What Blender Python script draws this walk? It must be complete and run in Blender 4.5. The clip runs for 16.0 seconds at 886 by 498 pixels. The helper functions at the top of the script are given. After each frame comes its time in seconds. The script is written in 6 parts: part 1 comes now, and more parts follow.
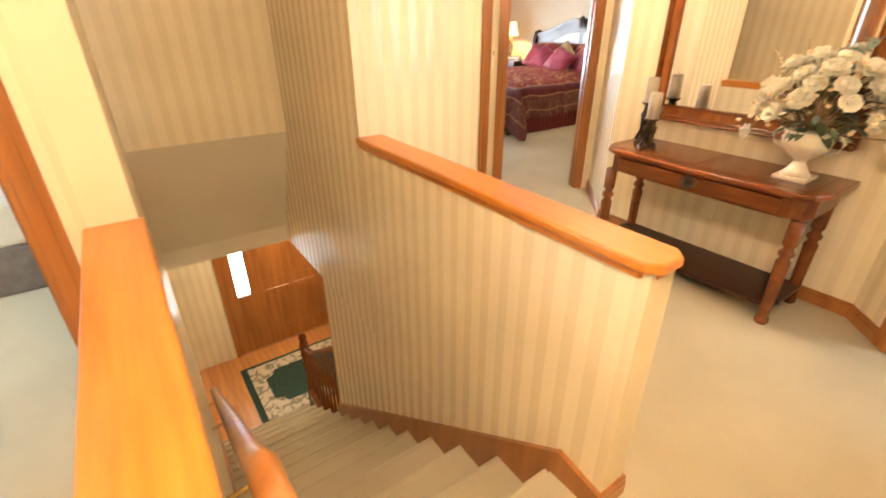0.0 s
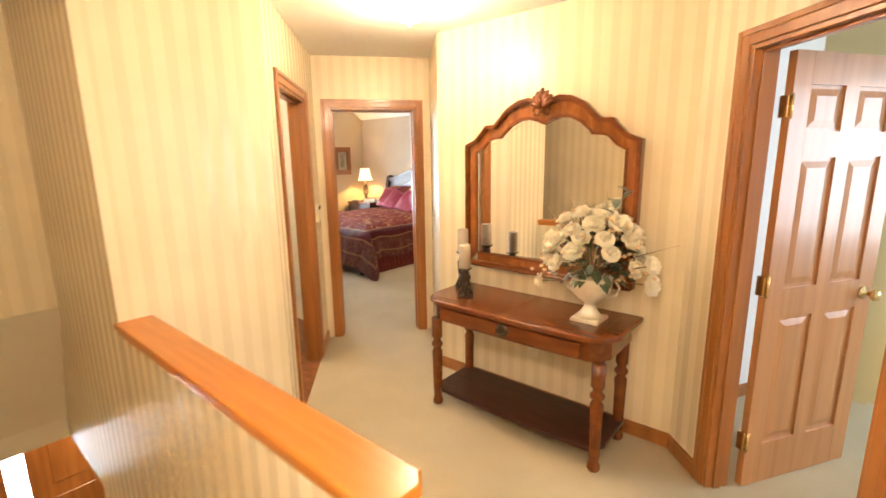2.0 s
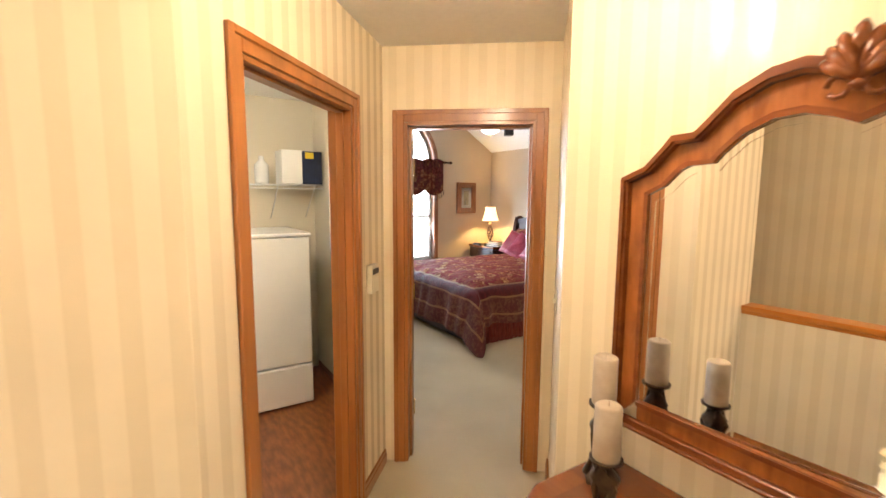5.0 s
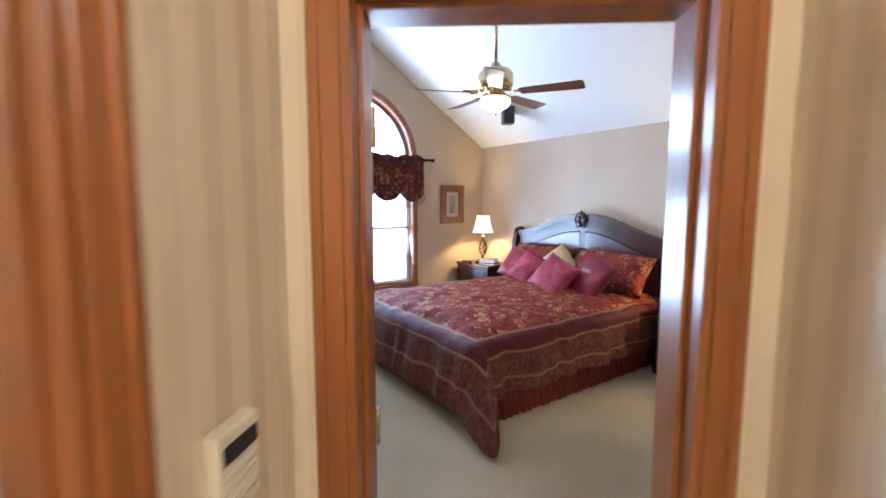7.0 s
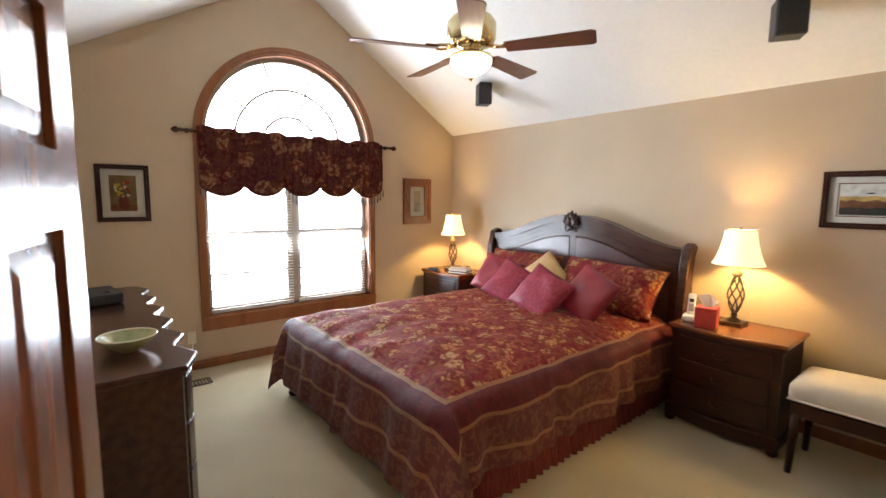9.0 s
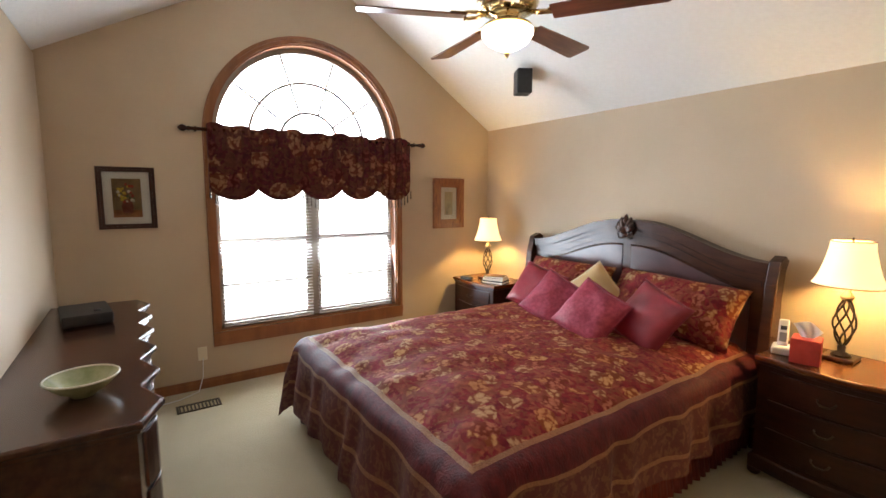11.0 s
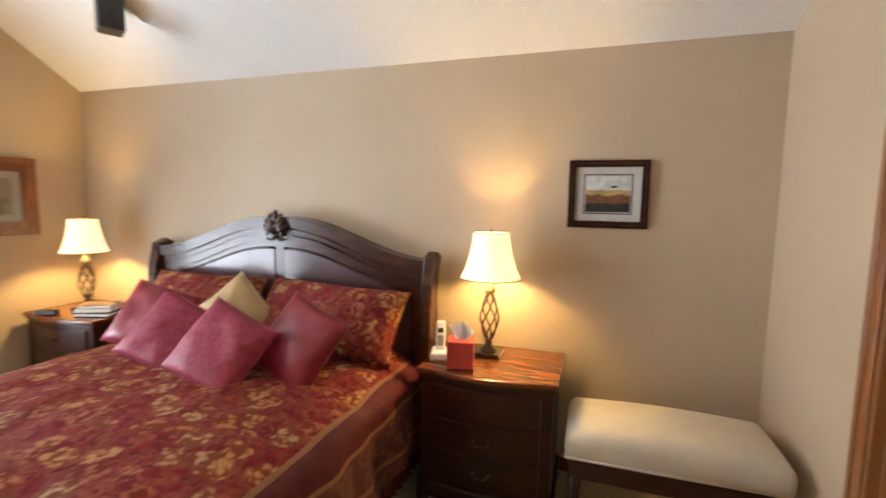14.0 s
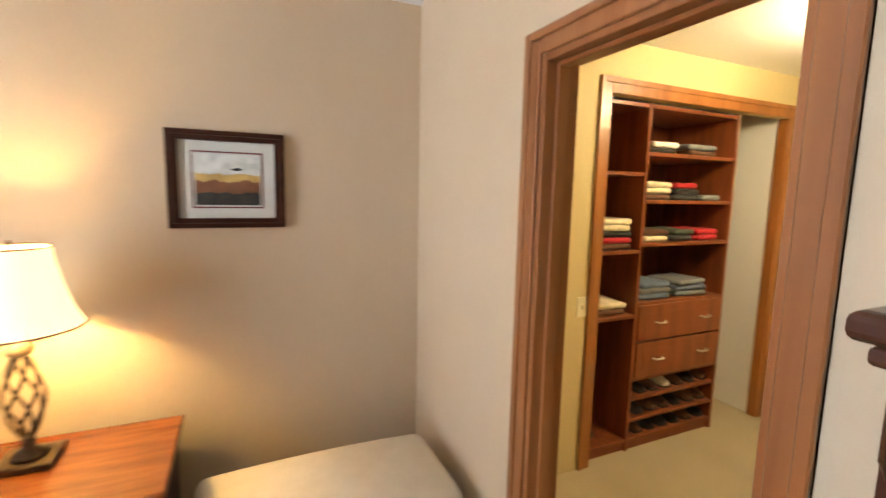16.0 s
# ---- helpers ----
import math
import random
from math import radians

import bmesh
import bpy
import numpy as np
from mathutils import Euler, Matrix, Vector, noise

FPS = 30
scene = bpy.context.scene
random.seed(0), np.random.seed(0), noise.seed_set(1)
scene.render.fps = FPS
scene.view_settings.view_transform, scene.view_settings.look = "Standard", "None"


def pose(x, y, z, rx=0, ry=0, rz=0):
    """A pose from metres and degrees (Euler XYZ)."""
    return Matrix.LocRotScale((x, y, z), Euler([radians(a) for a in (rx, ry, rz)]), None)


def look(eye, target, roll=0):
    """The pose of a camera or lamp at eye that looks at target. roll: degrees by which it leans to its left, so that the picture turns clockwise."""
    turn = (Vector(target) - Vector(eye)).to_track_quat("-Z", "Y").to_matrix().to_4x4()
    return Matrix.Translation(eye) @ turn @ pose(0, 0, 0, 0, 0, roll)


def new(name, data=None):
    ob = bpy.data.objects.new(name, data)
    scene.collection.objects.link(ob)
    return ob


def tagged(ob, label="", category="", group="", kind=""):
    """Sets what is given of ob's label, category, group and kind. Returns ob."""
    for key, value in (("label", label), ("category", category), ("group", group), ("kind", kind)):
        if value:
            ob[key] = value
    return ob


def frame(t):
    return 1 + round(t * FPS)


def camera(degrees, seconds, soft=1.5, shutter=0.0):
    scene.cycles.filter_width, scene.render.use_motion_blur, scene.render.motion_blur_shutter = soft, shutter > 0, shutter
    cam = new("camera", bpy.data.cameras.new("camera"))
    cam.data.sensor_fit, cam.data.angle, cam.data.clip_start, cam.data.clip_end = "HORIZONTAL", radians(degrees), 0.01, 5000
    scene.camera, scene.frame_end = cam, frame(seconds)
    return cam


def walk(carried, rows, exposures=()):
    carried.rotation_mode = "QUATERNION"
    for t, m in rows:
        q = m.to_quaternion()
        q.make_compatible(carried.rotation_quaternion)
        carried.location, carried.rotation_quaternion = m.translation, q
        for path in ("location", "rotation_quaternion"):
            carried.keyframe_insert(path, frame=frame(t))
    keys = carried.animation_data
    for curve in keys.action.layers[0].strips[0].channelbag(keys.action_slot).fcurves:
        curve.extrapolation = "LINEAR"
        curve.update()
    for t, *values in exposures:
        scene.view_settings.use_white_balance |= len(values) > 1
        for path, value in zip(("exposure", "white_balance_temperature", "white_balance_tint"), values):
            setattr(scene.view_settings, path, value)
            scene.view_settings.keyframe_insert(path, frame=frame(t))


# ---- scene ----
cam = camera(89.0, 16.0, shutter=0.5)
PATH = [
    (0, (0.528, 0.0, 1.468), (-0.934, 1.019, 0.56), -0.3),
    (0.5, (0.568, 0.046, 1.511), (-0.867, 1.203, 0.736), -1.0),
    (1, (0.603, 0.133, 1.562), (-0.801, 1.414, 0.939), -1.3),
    (1.5, (0.637, 0.283, 1.585), (-0.705, 1.684, 1.1), -1.4),
    (2, (0.626, 0.465, 1.599), (-0.637, 1.965, 1.205), -0.8),
    (2.5, (0.535, 0.702, 1.592), (-0.697, 2.242, 1.26), -0.4),
    (3, (0.443, 0.932, 1.603), (-0.855, 2.423, 1.299), -0.3),
    (3.5, (0.332, 1.161, 1.61), (-1.097, 2.532, 1.331), -0.2),
    (4, (0.17, 1.363, 1.605), (-1.368, 2.615, 1.346), -0.0),
    (4.5, (-0.065, 1.508, 1.621), (-1.704, 2.629, 1.378), 0.4),
    (4.7, (-0.165, 1.576, 1.626), (-1.846, 2.634, 1.388), 0.4),
    (6.8, (-1.562, 2.378, 1.609), (-3.213, 3.487, 1.399), 0.6),
    (7, (-1.765, 2.502, 1.606), (-3.39, 3.65, 1.4), 0.1),
    (7.5, (-2.028, 2.708, 1.608), (-3.583, 3.95, 1.407), 0.2),
    (8, (-2.238, 2.914, 1.621), (-3.748, 4.21, 1.422), -0.1),
    (8.5, (-2.413, 3.013, 1.647), (-3.91, 4.322, 1.435), 0.0),
    (9, (-2.54, 3.152, 1.63), (-4.082, 4.405, 1.402), 0.6),
    (11.3, (-2.96, 3.563, 1.668), (-4.601, 4.681, 1.432), 0.2),
    (11.5, (-2.992, 3.609, 1.656), (-4.606, 4.769, 1.434), 0.3),
    (12, (-3.051, 3.749, 1.653), (-4.564, 5.04, 1.449), 0.5),
    (12.5, (-3.085, 3.893, 1.647), (-4.44, 5.35, 1.45), 0.7),
    (13, (-3.106, 4.076, 1.592), (-4.26, 5.698, 1.401), 1.4),
    (13.5, (-3.143, 4.25, 1.558), (-4.041, 6.027, 1.374), 1.3),
    (14, (-3.175, 4.391, 1.584), (-3.793, 6.282, 1.377), 0.9),
    (14.5, (-3.21, 4.555, 1.6), (-3.489, 6.523, 1.379), 0.4),
    (15, (-3.205, 4.702, 1.616), (-3.119, 6.685, 1.375), 0.3),
    (15.5, (-3.151, 4.888, 1.619), (-2.691, 6.817, 1.362), 0.7),
    (16, (-3.06, 5.074, 1.611), (-2.241, 6.882, 1.361), 1.2),
]
walk(cam, [(t, look(e, a, r)) for t, e, a, r in PATH],
     [(0.0, 0.98, 6600, 10), (1.5, 1.0, 6600, 10), (2.5, 0.72, 6800, 10), (3.5, 0.7, 6600, 10), (4.7, 0.62, 6400, 10), (6.8, 0.5, 4950, 10), (7.5, 0.4, 5400, 10),
      (8.2, 0.45, 6100, 10), (9.0, 0.35, 6500, 10), (11.5, 0.0, 6600, 10), (12.5, -0.28, 6800, 10), (13.3, -0.15, 6700, 10), (14.5, 0.5, 6500, 10), (16.0, 0.62, 6500, 10)])

# ---- world, sun, large lights ----
world = bpy.data.worlds.new("world")
scene.world = world
world.use_nodes = True
sky = world.node_tree.nodes.new("ShaderNodeTexSky")
sky.sky_type, sky.sun_disc = "NISHITA", False
sky.sun_elevation, sky.sun_rotation = radians(48), radians(70)
world.node_tree.nodes["Background"].inputs["Strength"].default_value = 0.15
world.node_tree.links.new(sky.outputs[0], world.node_tree.nodes["Background"].inputs["Color"])


def lamp(name, kind, m, watts, color, **props):
    data = bpy.data.lights.new(name, kind)
    data.energy, data.color = watts, color
    if kind == "AREA":
        data.shape, data.size, data.size_y = "RECTANGLE", props["sx"], props["sy"]
    elif kind == "SUN":
        data.angle = props["angle"]
    else:
        data.shadow_soft_size = props.get("r", 0.05)
    ob = new(name, data)
    ob.matrix_world = m
    return ob


WARM, DAY = (1.0, 0.67, 0.26), (0.74, 0.86, 1.0)
lamp("sun", "SUN", look((20, 18, 25), (0, 0, 0)), 3.0, (1, 0.95, 0.88), angle=radians(0.5))
lamp("daylight_bedroom_window", "AREA", look((-7.38, 4.93, 1.72), (-4.6, 5.0, 2.45)), 175, DAY, sx=1.75, sy=2.6)
lamp("daylight_side_room", "AREA", look((2.95, 4.05, 1.5), (0.4, 1.8, 0.4)), 40, DAY, sx=1.2, sy=1.3)
lamp("daylight_guest_room", "AREA", look((-2.3, -2.9, 1.5), (-0.9, -0.3, 1.0)), 60, DAY, sx=1.2, sy=1.3)
lamp("daylight_foyer", "AREA", look((-5.6, 0.74, -1.4), (-4.0, 0.74, -1.5)), 40, DAY, sx=0.7, sy=1.6)
lamp("hall_bulb", "POINT", pose(-1.20, 2.38, 2.30), 34, (1.0, 0.75, 0.49), r=0.10)
lamp("landing_bulb", "POINT", pose(0.55, 0.15, 2.30), 115, (1.0, 0.75, 0.49), r=0.10)
# Added fill to brighten the laundry; no lamp is built there.
lamp("laundry_fill", "POINT", pose(-2.9, 1.9, 2.25), 23, (1.0, 0.86, 0.66), r=0.10)
lamp("closet_bulb", "POINT", pose(-0.55, 6.1, 2.30), 60, (1.0, 0.78, 0.42), r=0.12)
# Unseen fill added under the entry ceiling, without a fixture.
lamp("foyer_fill", "POINT", pose(-4.3, 1.5, -0.6), 32, (1.0, 0.80, 0.55), r=0.10)
lamp("fan_bulb", "POINT", pose(-4.535, 4.966, 2.395), 12, (1.0, 0.85, 0.62), r=0.06)
lamp("bedside_bulb", "POINT", pose(-3.69, 6.82, 1.28), 25, WARM, r=0.03)
lamp("bedside_bulb", "POINT", pose(-6.76, 6.74, 1.28), 30, WARM, r=0.03)


# ---- materials ----
def mat(name, c1, c2=None, rough=0.5, scale=8.0, stretch=(1, 1, 1), bump=0.0, bscale=60.0, metal=0.0, kind="noise", sheen=0.0, coat=0.0, lo=0.35, hi=0.65, random_tint=0.0, spec=0.5):
    m = bpy.data.materials.new(name)
    m.use_nodes = True
    nt = m.node_tree
    b = nt.nodes["Principled BSDF"]
    b.inputs["Roughness"].default_value, b.inputs["Metallic"].default_value = rough, metal
    b.inputs["Sheen Weight"].default_value, b.inputs["Coat Weight"].default_value = sheen, coat
    b.inputs["Coat Roughness"].default_value, b.inputs["Specular IOR Level"].default_value = 0.15, spec
    co = nt.nodes.new("ShaderNodeTexCoord")
    mp = nt.nodes.new("ShaderNodeMapping")
    mp.inputs["Scale"].default_value = stretch
    nt.links.new(co.outputs["Object"], mp.inputs["Vector"])
    if kind == "voronoi":
        tx = nt.nodes.new("ShaderNodeTexVoronoi")
        tx.inputs["Scale"].default_value = scale
        out = tx.outputs["Distance"]
    else:
        tx = nt.nodes.new("ShaderNodeTexNoise")
        tx.inputs["Scale"].default_value, tx.inputs["Detail"].default_value = scale, 6
        out = tx.outputs["Fac"]
    nt.links.new(mp.outputs[0], tx.inputs["Vector"])
    rp = nt.nodes.new("ShaderNodeValToRGB")
    rp.color_ramp.elements[0].position, rp.color_ramp.elements[1].position = lo, hi
    rp.color_ramp.elements[0].color, rp.color_ramp.elements[1].color = (*c1, 1), (*(c2 or c1), 1)
    nt.links.new(out, rp.inputs["Fac"])
    col = rp.outputs[0]
    if random_tint:
        info, hsv = nt.nodes.new("ShaderNodeObjectInfo"), nt.nodes.new("ShaderNodeHueSaturation")
        rng = nt.nodes.new("ShaderNodeMapRange")
        rng.inputs["To Min"].default_value, rng.inputs["To Max"].default_value = 1 - random_tint, 1 + random_tint
        nt.links.new(info.outputs["Random"], rng.inputs["Value"])
        nt.links.new(rng.outputs[0], hsv.inputs["Value"])
        nt.links.new(col, hsv.inputs["Color"])
        col = hsv.outputs[0]
    nt.links.new(col, b.inputs["Base Color"])
    if bump:
        n2, bp = nt.nodes.new("ShaderNodeTexNoise"), nt.nodes.new("ShaderNodeBump")
        n2.inputs["Scale"].default_value, n2.inputs["Detail"].default_value = bscale, 4
        nt.links.new(mp.outputs[0], n2.inputs["Vector"])
        bp.inputs["Strength"].default_value, bp.inputs["Distance"].default_value = bump, 0.01
        nt.links.new(n2.outputs["Fac"], bp.inputs["Height"])
        nt.links.new(bp.outputs[0], b.inputs["Normal"])
    return m


def glow(name, color, strength, base=(0.9, 0.85, 0.7)):
    m = mat(name, base, rough=0.6)
    b = m.node_tree.nodes["Principled BSDF"]
    b.inputs["Emission Color"].default_value, b.inputs["Emission Strength"].default_value = (*color, 1), strength
    return m


def wallpaper():
    """Cream paper with satin and matt vertical stripes, five centimetres wide, along the wall's own x."""
    m = mat("striped_wallpaper", (0.68, 0.585, 0.41), (0.74, 0.64, 0.455), rough=0.5, scale=2.5, bump=0.05, bscale=180)
    nt = m.node_tree
    b = nt.nodes["Principled BSDF"]
    co, sep = nt.nodes.new("ShaderNodeTexCoord"), nt.nodes.new("ShaderNodeSeparateXYZ")
    nt.links.new(co.outputs["Object"], sep.inputs[0])
    k = nt.nodes.new("ShaderNodeMath")
    k.operation = "MULTIPLY"
    k.inputs[1].default_value = 2 * math.pi / 0.10
    nt.links.new(sep.outputs["X"], k.inputs[0])
    s = nt.nodes.new("ShaderNodeMath")
    s.operation = "SINE"
    nt.links.new(k.outputs[0], s.inputs[0])
    ramp = nt.nodes.new("ShaderNodeMapRange")
    ramp.inputs["From Min"].default_value, ramp.inputs["From Max"].default_value = -0.15, 0.15
    nt.links.new(s.outputs[0], ramp.inputs["Value"])
    rr = nt.nodes.new("ShaderNodeMapRange")
    rr.inputs["To Min"].default_value, rr.inputs["To Max"].default_value = 0.515, 0.273
    nt.links.new(ramp.outputs[0], rr.inputs["Value"])
    nt.links.new(rr.outputs[0], b.inputs["Roughness"])
    mix = nt.nodes.new("ShaderNodeMix")
    mix.data_type, mix.blend_type = "RGBA", "MULTIPLY"
    old = b.inputs["Base Color"].links[0].from_socket
    nt.links.new(ramp.outputs[0], mix.inputs["Factor"])
    nt.links.new(old, mix.inputs["A"])
    mix.inputs["B"].default_value = (0.98, 0.975, 0.962, 1)
    nt.links.new(mix.outputs["Result"], b.inputs["Base Color"])
    return m


PAPER = wallpaper()
TAUPE = mat("beige_wall_paint", (0.49, 0.375, 0.25), (0.53, 0.41, 0.28), rough=0.6, scale=1.5, bump=0.06, bscale=220)
CREAM = mat("cream_wall_paint", (0.66, 0.60, 0.47), (0.70, 0.64, 0.51), rough=0.6, scale=1.5, bump=0.06, bscale=220)
GOLDWALL = mat("gold_wall_paint", (0.62, 0.50, 0.26), (0.66, 0.54, 0.29), rough=0.6, scale=1.5, bump=0.06, bscale=220)
WHITE = mat("white_paint", (0.78, 0.78, 0.76), (0.82, 0.82, 0.80), rough=0.45, scale=2)
CEIL = mat("textured_white_ceiling", (0.765, 0.745, 0.70), (0.79, 0.77, 0.725), rough=0.85, scale=30, bump=0.28, bscale=40)
CARPET = mat("beige_cut_pile_carpet", (0.44, 0.36, 0.215), (0.53, 0.44, 0.275), rough=0.95, scale=1.6, bump=0.7, bscale=420, sheen=0.2)
OAK = mat("honey_oak", (0.42, 0.135, 0.016), (0.52, 0.185, 0.026), rough=0.3, scale=12, stretch=(0.25, 3, 3), bump=0.03, bscale=60, coat=0.25)
OAKV = mat("honey_oak_trim", (0.25, 0.088, 0.020), (0.36, 0.135, 0.033), rough=0.34, scale=14, stretch=(1, 1, 0.08), bump=0.03, bscale=60, coat=0.25)
OAKD = mat("stained_oak_trim", (0.21, 0.072, 0.022), (0.29, 0.108, 0.034), rough=0.34, scale=14, stretch=(1, 1, 0.08), bump=0.03, bscale=60, coat=0.2)
OAKFLOOR = mat("oak_floor", (0.42, 0.17, 0.045), (0.56, 0.25, 0.075), rough=0.3, scale=10, stretch=(0.3, 3, 1), coat=0.3, random_tint=0.12)
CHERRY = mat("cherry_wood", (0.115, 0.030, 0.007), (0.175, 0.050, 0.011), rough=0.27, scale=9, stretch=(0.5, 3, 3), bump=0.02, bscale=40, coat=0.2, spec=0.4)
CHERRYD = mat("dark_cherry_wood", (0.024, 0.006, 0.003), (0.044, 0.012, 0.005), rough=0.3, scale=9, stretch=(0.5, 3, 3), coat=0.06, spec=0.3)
MAHOG = mat("mahogany", (0.040, 0.013, 0.007), (0.064, 0.021, 0.010), rough=0.27, scale=8, stretch=(0.6, 3, 3), coat=0.2, spec=0.4)
BRASS = mat("brass", (0.75, 0.55, 0.25), (0.80, 0.60, 0.30), rough=0.2, metal=1.0, scale=30)
SILVER = mat("silver_plate", (0.78, 0.74, 0.64), (0.86, 0.82, 0.72), rough=0.34, metal=0.55, scale=30)
IRON = mat("bronzed_iron", (0.035, 0.022, 0.014), (0.07, 0.045, 0.025), rough=0.38, metal=0.6, scale=40)
BLACK = mat("black_plastic", (0.012, 0.012, 0.013), (0.02, 0.02, 0.022), rough=0.45, scale=30)
MIRROR = mat("mirror_silvering", (0.92, 0.92, 0.90), rough=0.0, metal=1.0)
PLASTIC = mat("ivory_plastic", (0.72, 0.66, 0.50), (0.76, 0.70, 0.54), rough=0.4)
ENAMEL = mat("white_enamel", (0.78, 0.78, 0.77), (0.82, 0.82, 0.80), rough=0.22, scale=3)


def glass():
    m = bpy.data.materials.new("clear_glass")
    m.use_nodes = True
    b = m.node_tree.nodes["Principled BSDF"]
    b.inputs["Transmission Weight"].default_value, b.inputs["Roughness"].default_value, b.inputs["IOR"].default_value = 1.0, 0.0, 1.05
    return m


GLASS = glass()


# ---- mesh helpers ----
def box(x0, x1, y0, y1, z0, z1, bevel=0.0, seg=2, bm=None):
    own = bmesh.new()
    bmesh.ops.create_cube(own, size=1)
    bmesh.ops.transform(own, matrix=Matrix.LocRotScale(((x0 + x1) / 2, (y0 + y1) / 2, (z0 + z1) / 2), None, (abs(x1 - x0), abs(y1 - y0), abs(z1 - z0))), verts=own.verts)
    if bevel:
        bmesh.ops.bevel(own, geom=own.edges[:], offset=bevel, segments=seg, affect="EDGES", profile=0.5)
    return join(bm, own)


def join(bm, own, m=None):
    """Adds own to bm (when given), moved by m."""
    if m is not None:
        bmesh.ops.transform(own, matrix=m, verts=own.verts)
    if bm is None:
        return own
    tmp = bpy.data.meshes.new("tmp")
    own.to_mesh(tmp)
    own.free()
    bm.from_mesh(tmp)
    bpy.data.meshes.remove(tmp)
    return bm


def prism(poly, z0, z1, bevel=0.0, bm=None):
    """A flat polygon in x, y drawn up from z0 to z1."""
    own = bmesh.new()
    lo, hi = [own.verts.new((x, y, z0)) for x, y in poly], [own.verts.new((x, y, z1)) for x, y in poly]
    own.faces.new(lo[::-1]), own.faces.new(hi)
    n = len(poly)
    for i in range(n):
        own.faces.new((lo[i], lo[(i + 1) % n], hi[(i + 1) % n], hi[i]))
    bmesh.ops.recalc_face_normals(own, faces=own.faces[:])
    if bevel:
        rim = [e for e in own.edges if abs(e.verts[0].co.z - e.verts[1].co.z) < 1e-6]
        bmesh.ops.bevel(own, geom=rim, offset=bevel, segments=3, affect="EDGES", profile=0.5)
    return join(bm, own)


def lathe(profile, n=20, bm=None, at=(0, 0, 0), cap=True):
    """A turned shape from (radius, z) pairs, bottom to top."""
    own = bmesh.new()
    rings = [[own.verts.new((r * math.cos(2 * math.pi * i / n), r * math.sin(2 * math.pi * i / n), z)) for i in range(n)] for r, z in profile]
    for a, b in zip(rings, rings[1:]):
        for i in range(n):
            own.faces.new((a[i], a[(i + 1) % n], b[(i + 1) % n], b[i]))
    if cap:
        own.faces.new(rings[0][::-1]), own.faces.new(rings[-1])
    for f in own.faces:
        f.smooth = len(f.verts) == 4
    return join(bm, own, Matrix.Translation(at))


def tube(pts, r, n=8, bm=None, closed=False):
    """A round bar along points; r is one radius or one for each point."""
    own, rings = bmesh.new(), []
    pts = [Vector(p) for p in pts]
    for i, p in enumerate(pts):
        a = pts[(i - 1) % len(pts)] if closed or i else p
        b = pts[(i + 1) % len(pts)] if closed or i < len(pts) - 1 else p
        q = (b - a).to_track_quat("Z", "Y")
        rad = r[i] if isinstance(r, (list, tuple)) else r
        rings.append([own.verts.new(p + q @ Vector((rad * math.cos(2 * math.pi * k / n), rad * math.sin(2 * math.pi * k / n), 0))) for k in range(n)])
    pairs = list(zip(rings, rings[1:])) + ([(rings[-1], rings[0])] if closed else [])
    for a, b in pairs:
        for k in range(n):
            f = own.faces.new((a[k], a[(k + 1) % n], b[(k + 1) % n], b[k]))
            f.smooth = True
    if not closed:
        own.faces.new(rings[0][::-1]), own.faces.new(rings[-1])
    return join(bm, own)


def strip(outer, inner, y0, y1, bm=None):
    """A band between two lines of (x, z) points of one length, from y0 to y1 thick."""
    own = bmesh.new()
    n = len(outer)
    f = [[own.verts.new((x, y, z)) for x, z in line] for y in (y0, y1) for line in (outer, inner)]
    fo, fi, bo, bi = f
    for i in range(n - 1):
        own.faces.new((fo[i], fo[i + 1], fi[i + 1], fi[i]))
        own.faces.new((bo[i + 1], bo[i], bi[i], bi[i + 1]))
        own.faces.new((fo[i + 1], fo[i], bo[i], bo[i + 1]))
        own.faces.new((fi[i], fi[i + 1], bi[i + 1], bi[i]))
    for i in (0, n - 1):
        own.faces.new((fo[i], fi[i], bi[i], bo[i]))
    bmesh.ops.recalc_face_normals(own, faces=own.faces[:])
    return join(bm, own)


def smooth(bm, angle=40):
    for f in bm.faces:
        f.smooth = True
    for e in bm.edges:
        e.smooth = len(e.link_faces) == 2 and e.calc_face_angle(0) < radians(angle)
    return bm


def mesh_of(name, bm, material):
    me = bpy.data.meshes.new(name)
    bm.to_mesh(me)
    bm.free()
    me.materials.append(material)
    return me


def part(name, bm, material, parent, label="", m=None):
    ob = new(name, mesh_of(name, bm, material))
    ob.parent = parent
    if m is not None:
        ob.matrix_basis = m
    if label:
        ob["label"] = label
    return ob


def thing(name, label, category, m=None, group="", kind=""):
    ob = new(name)
    ob.empty_display_size = 0.1
    if m is not None:
        ob.matrix_basis = m
    return tagged(ob, label, category, group, kind)


def single(name, bm, material, label, category, m=None, group="", kind=""):
    ob = new(name, mesh_of(name, bm, material))
    if m is not None:
        ob.matrix_basis = m
    return tagged(ob, label, category, group, kind)


def along(p0, p1, z=0.0):
    """The pose with x from p0 to p1 and y into the room on its left."""
    return pose(p0[0], p0[1], z, 0, 0, math.degrees(math.atan2(p1[1] - p0[1], p1[0] - p0[0])))


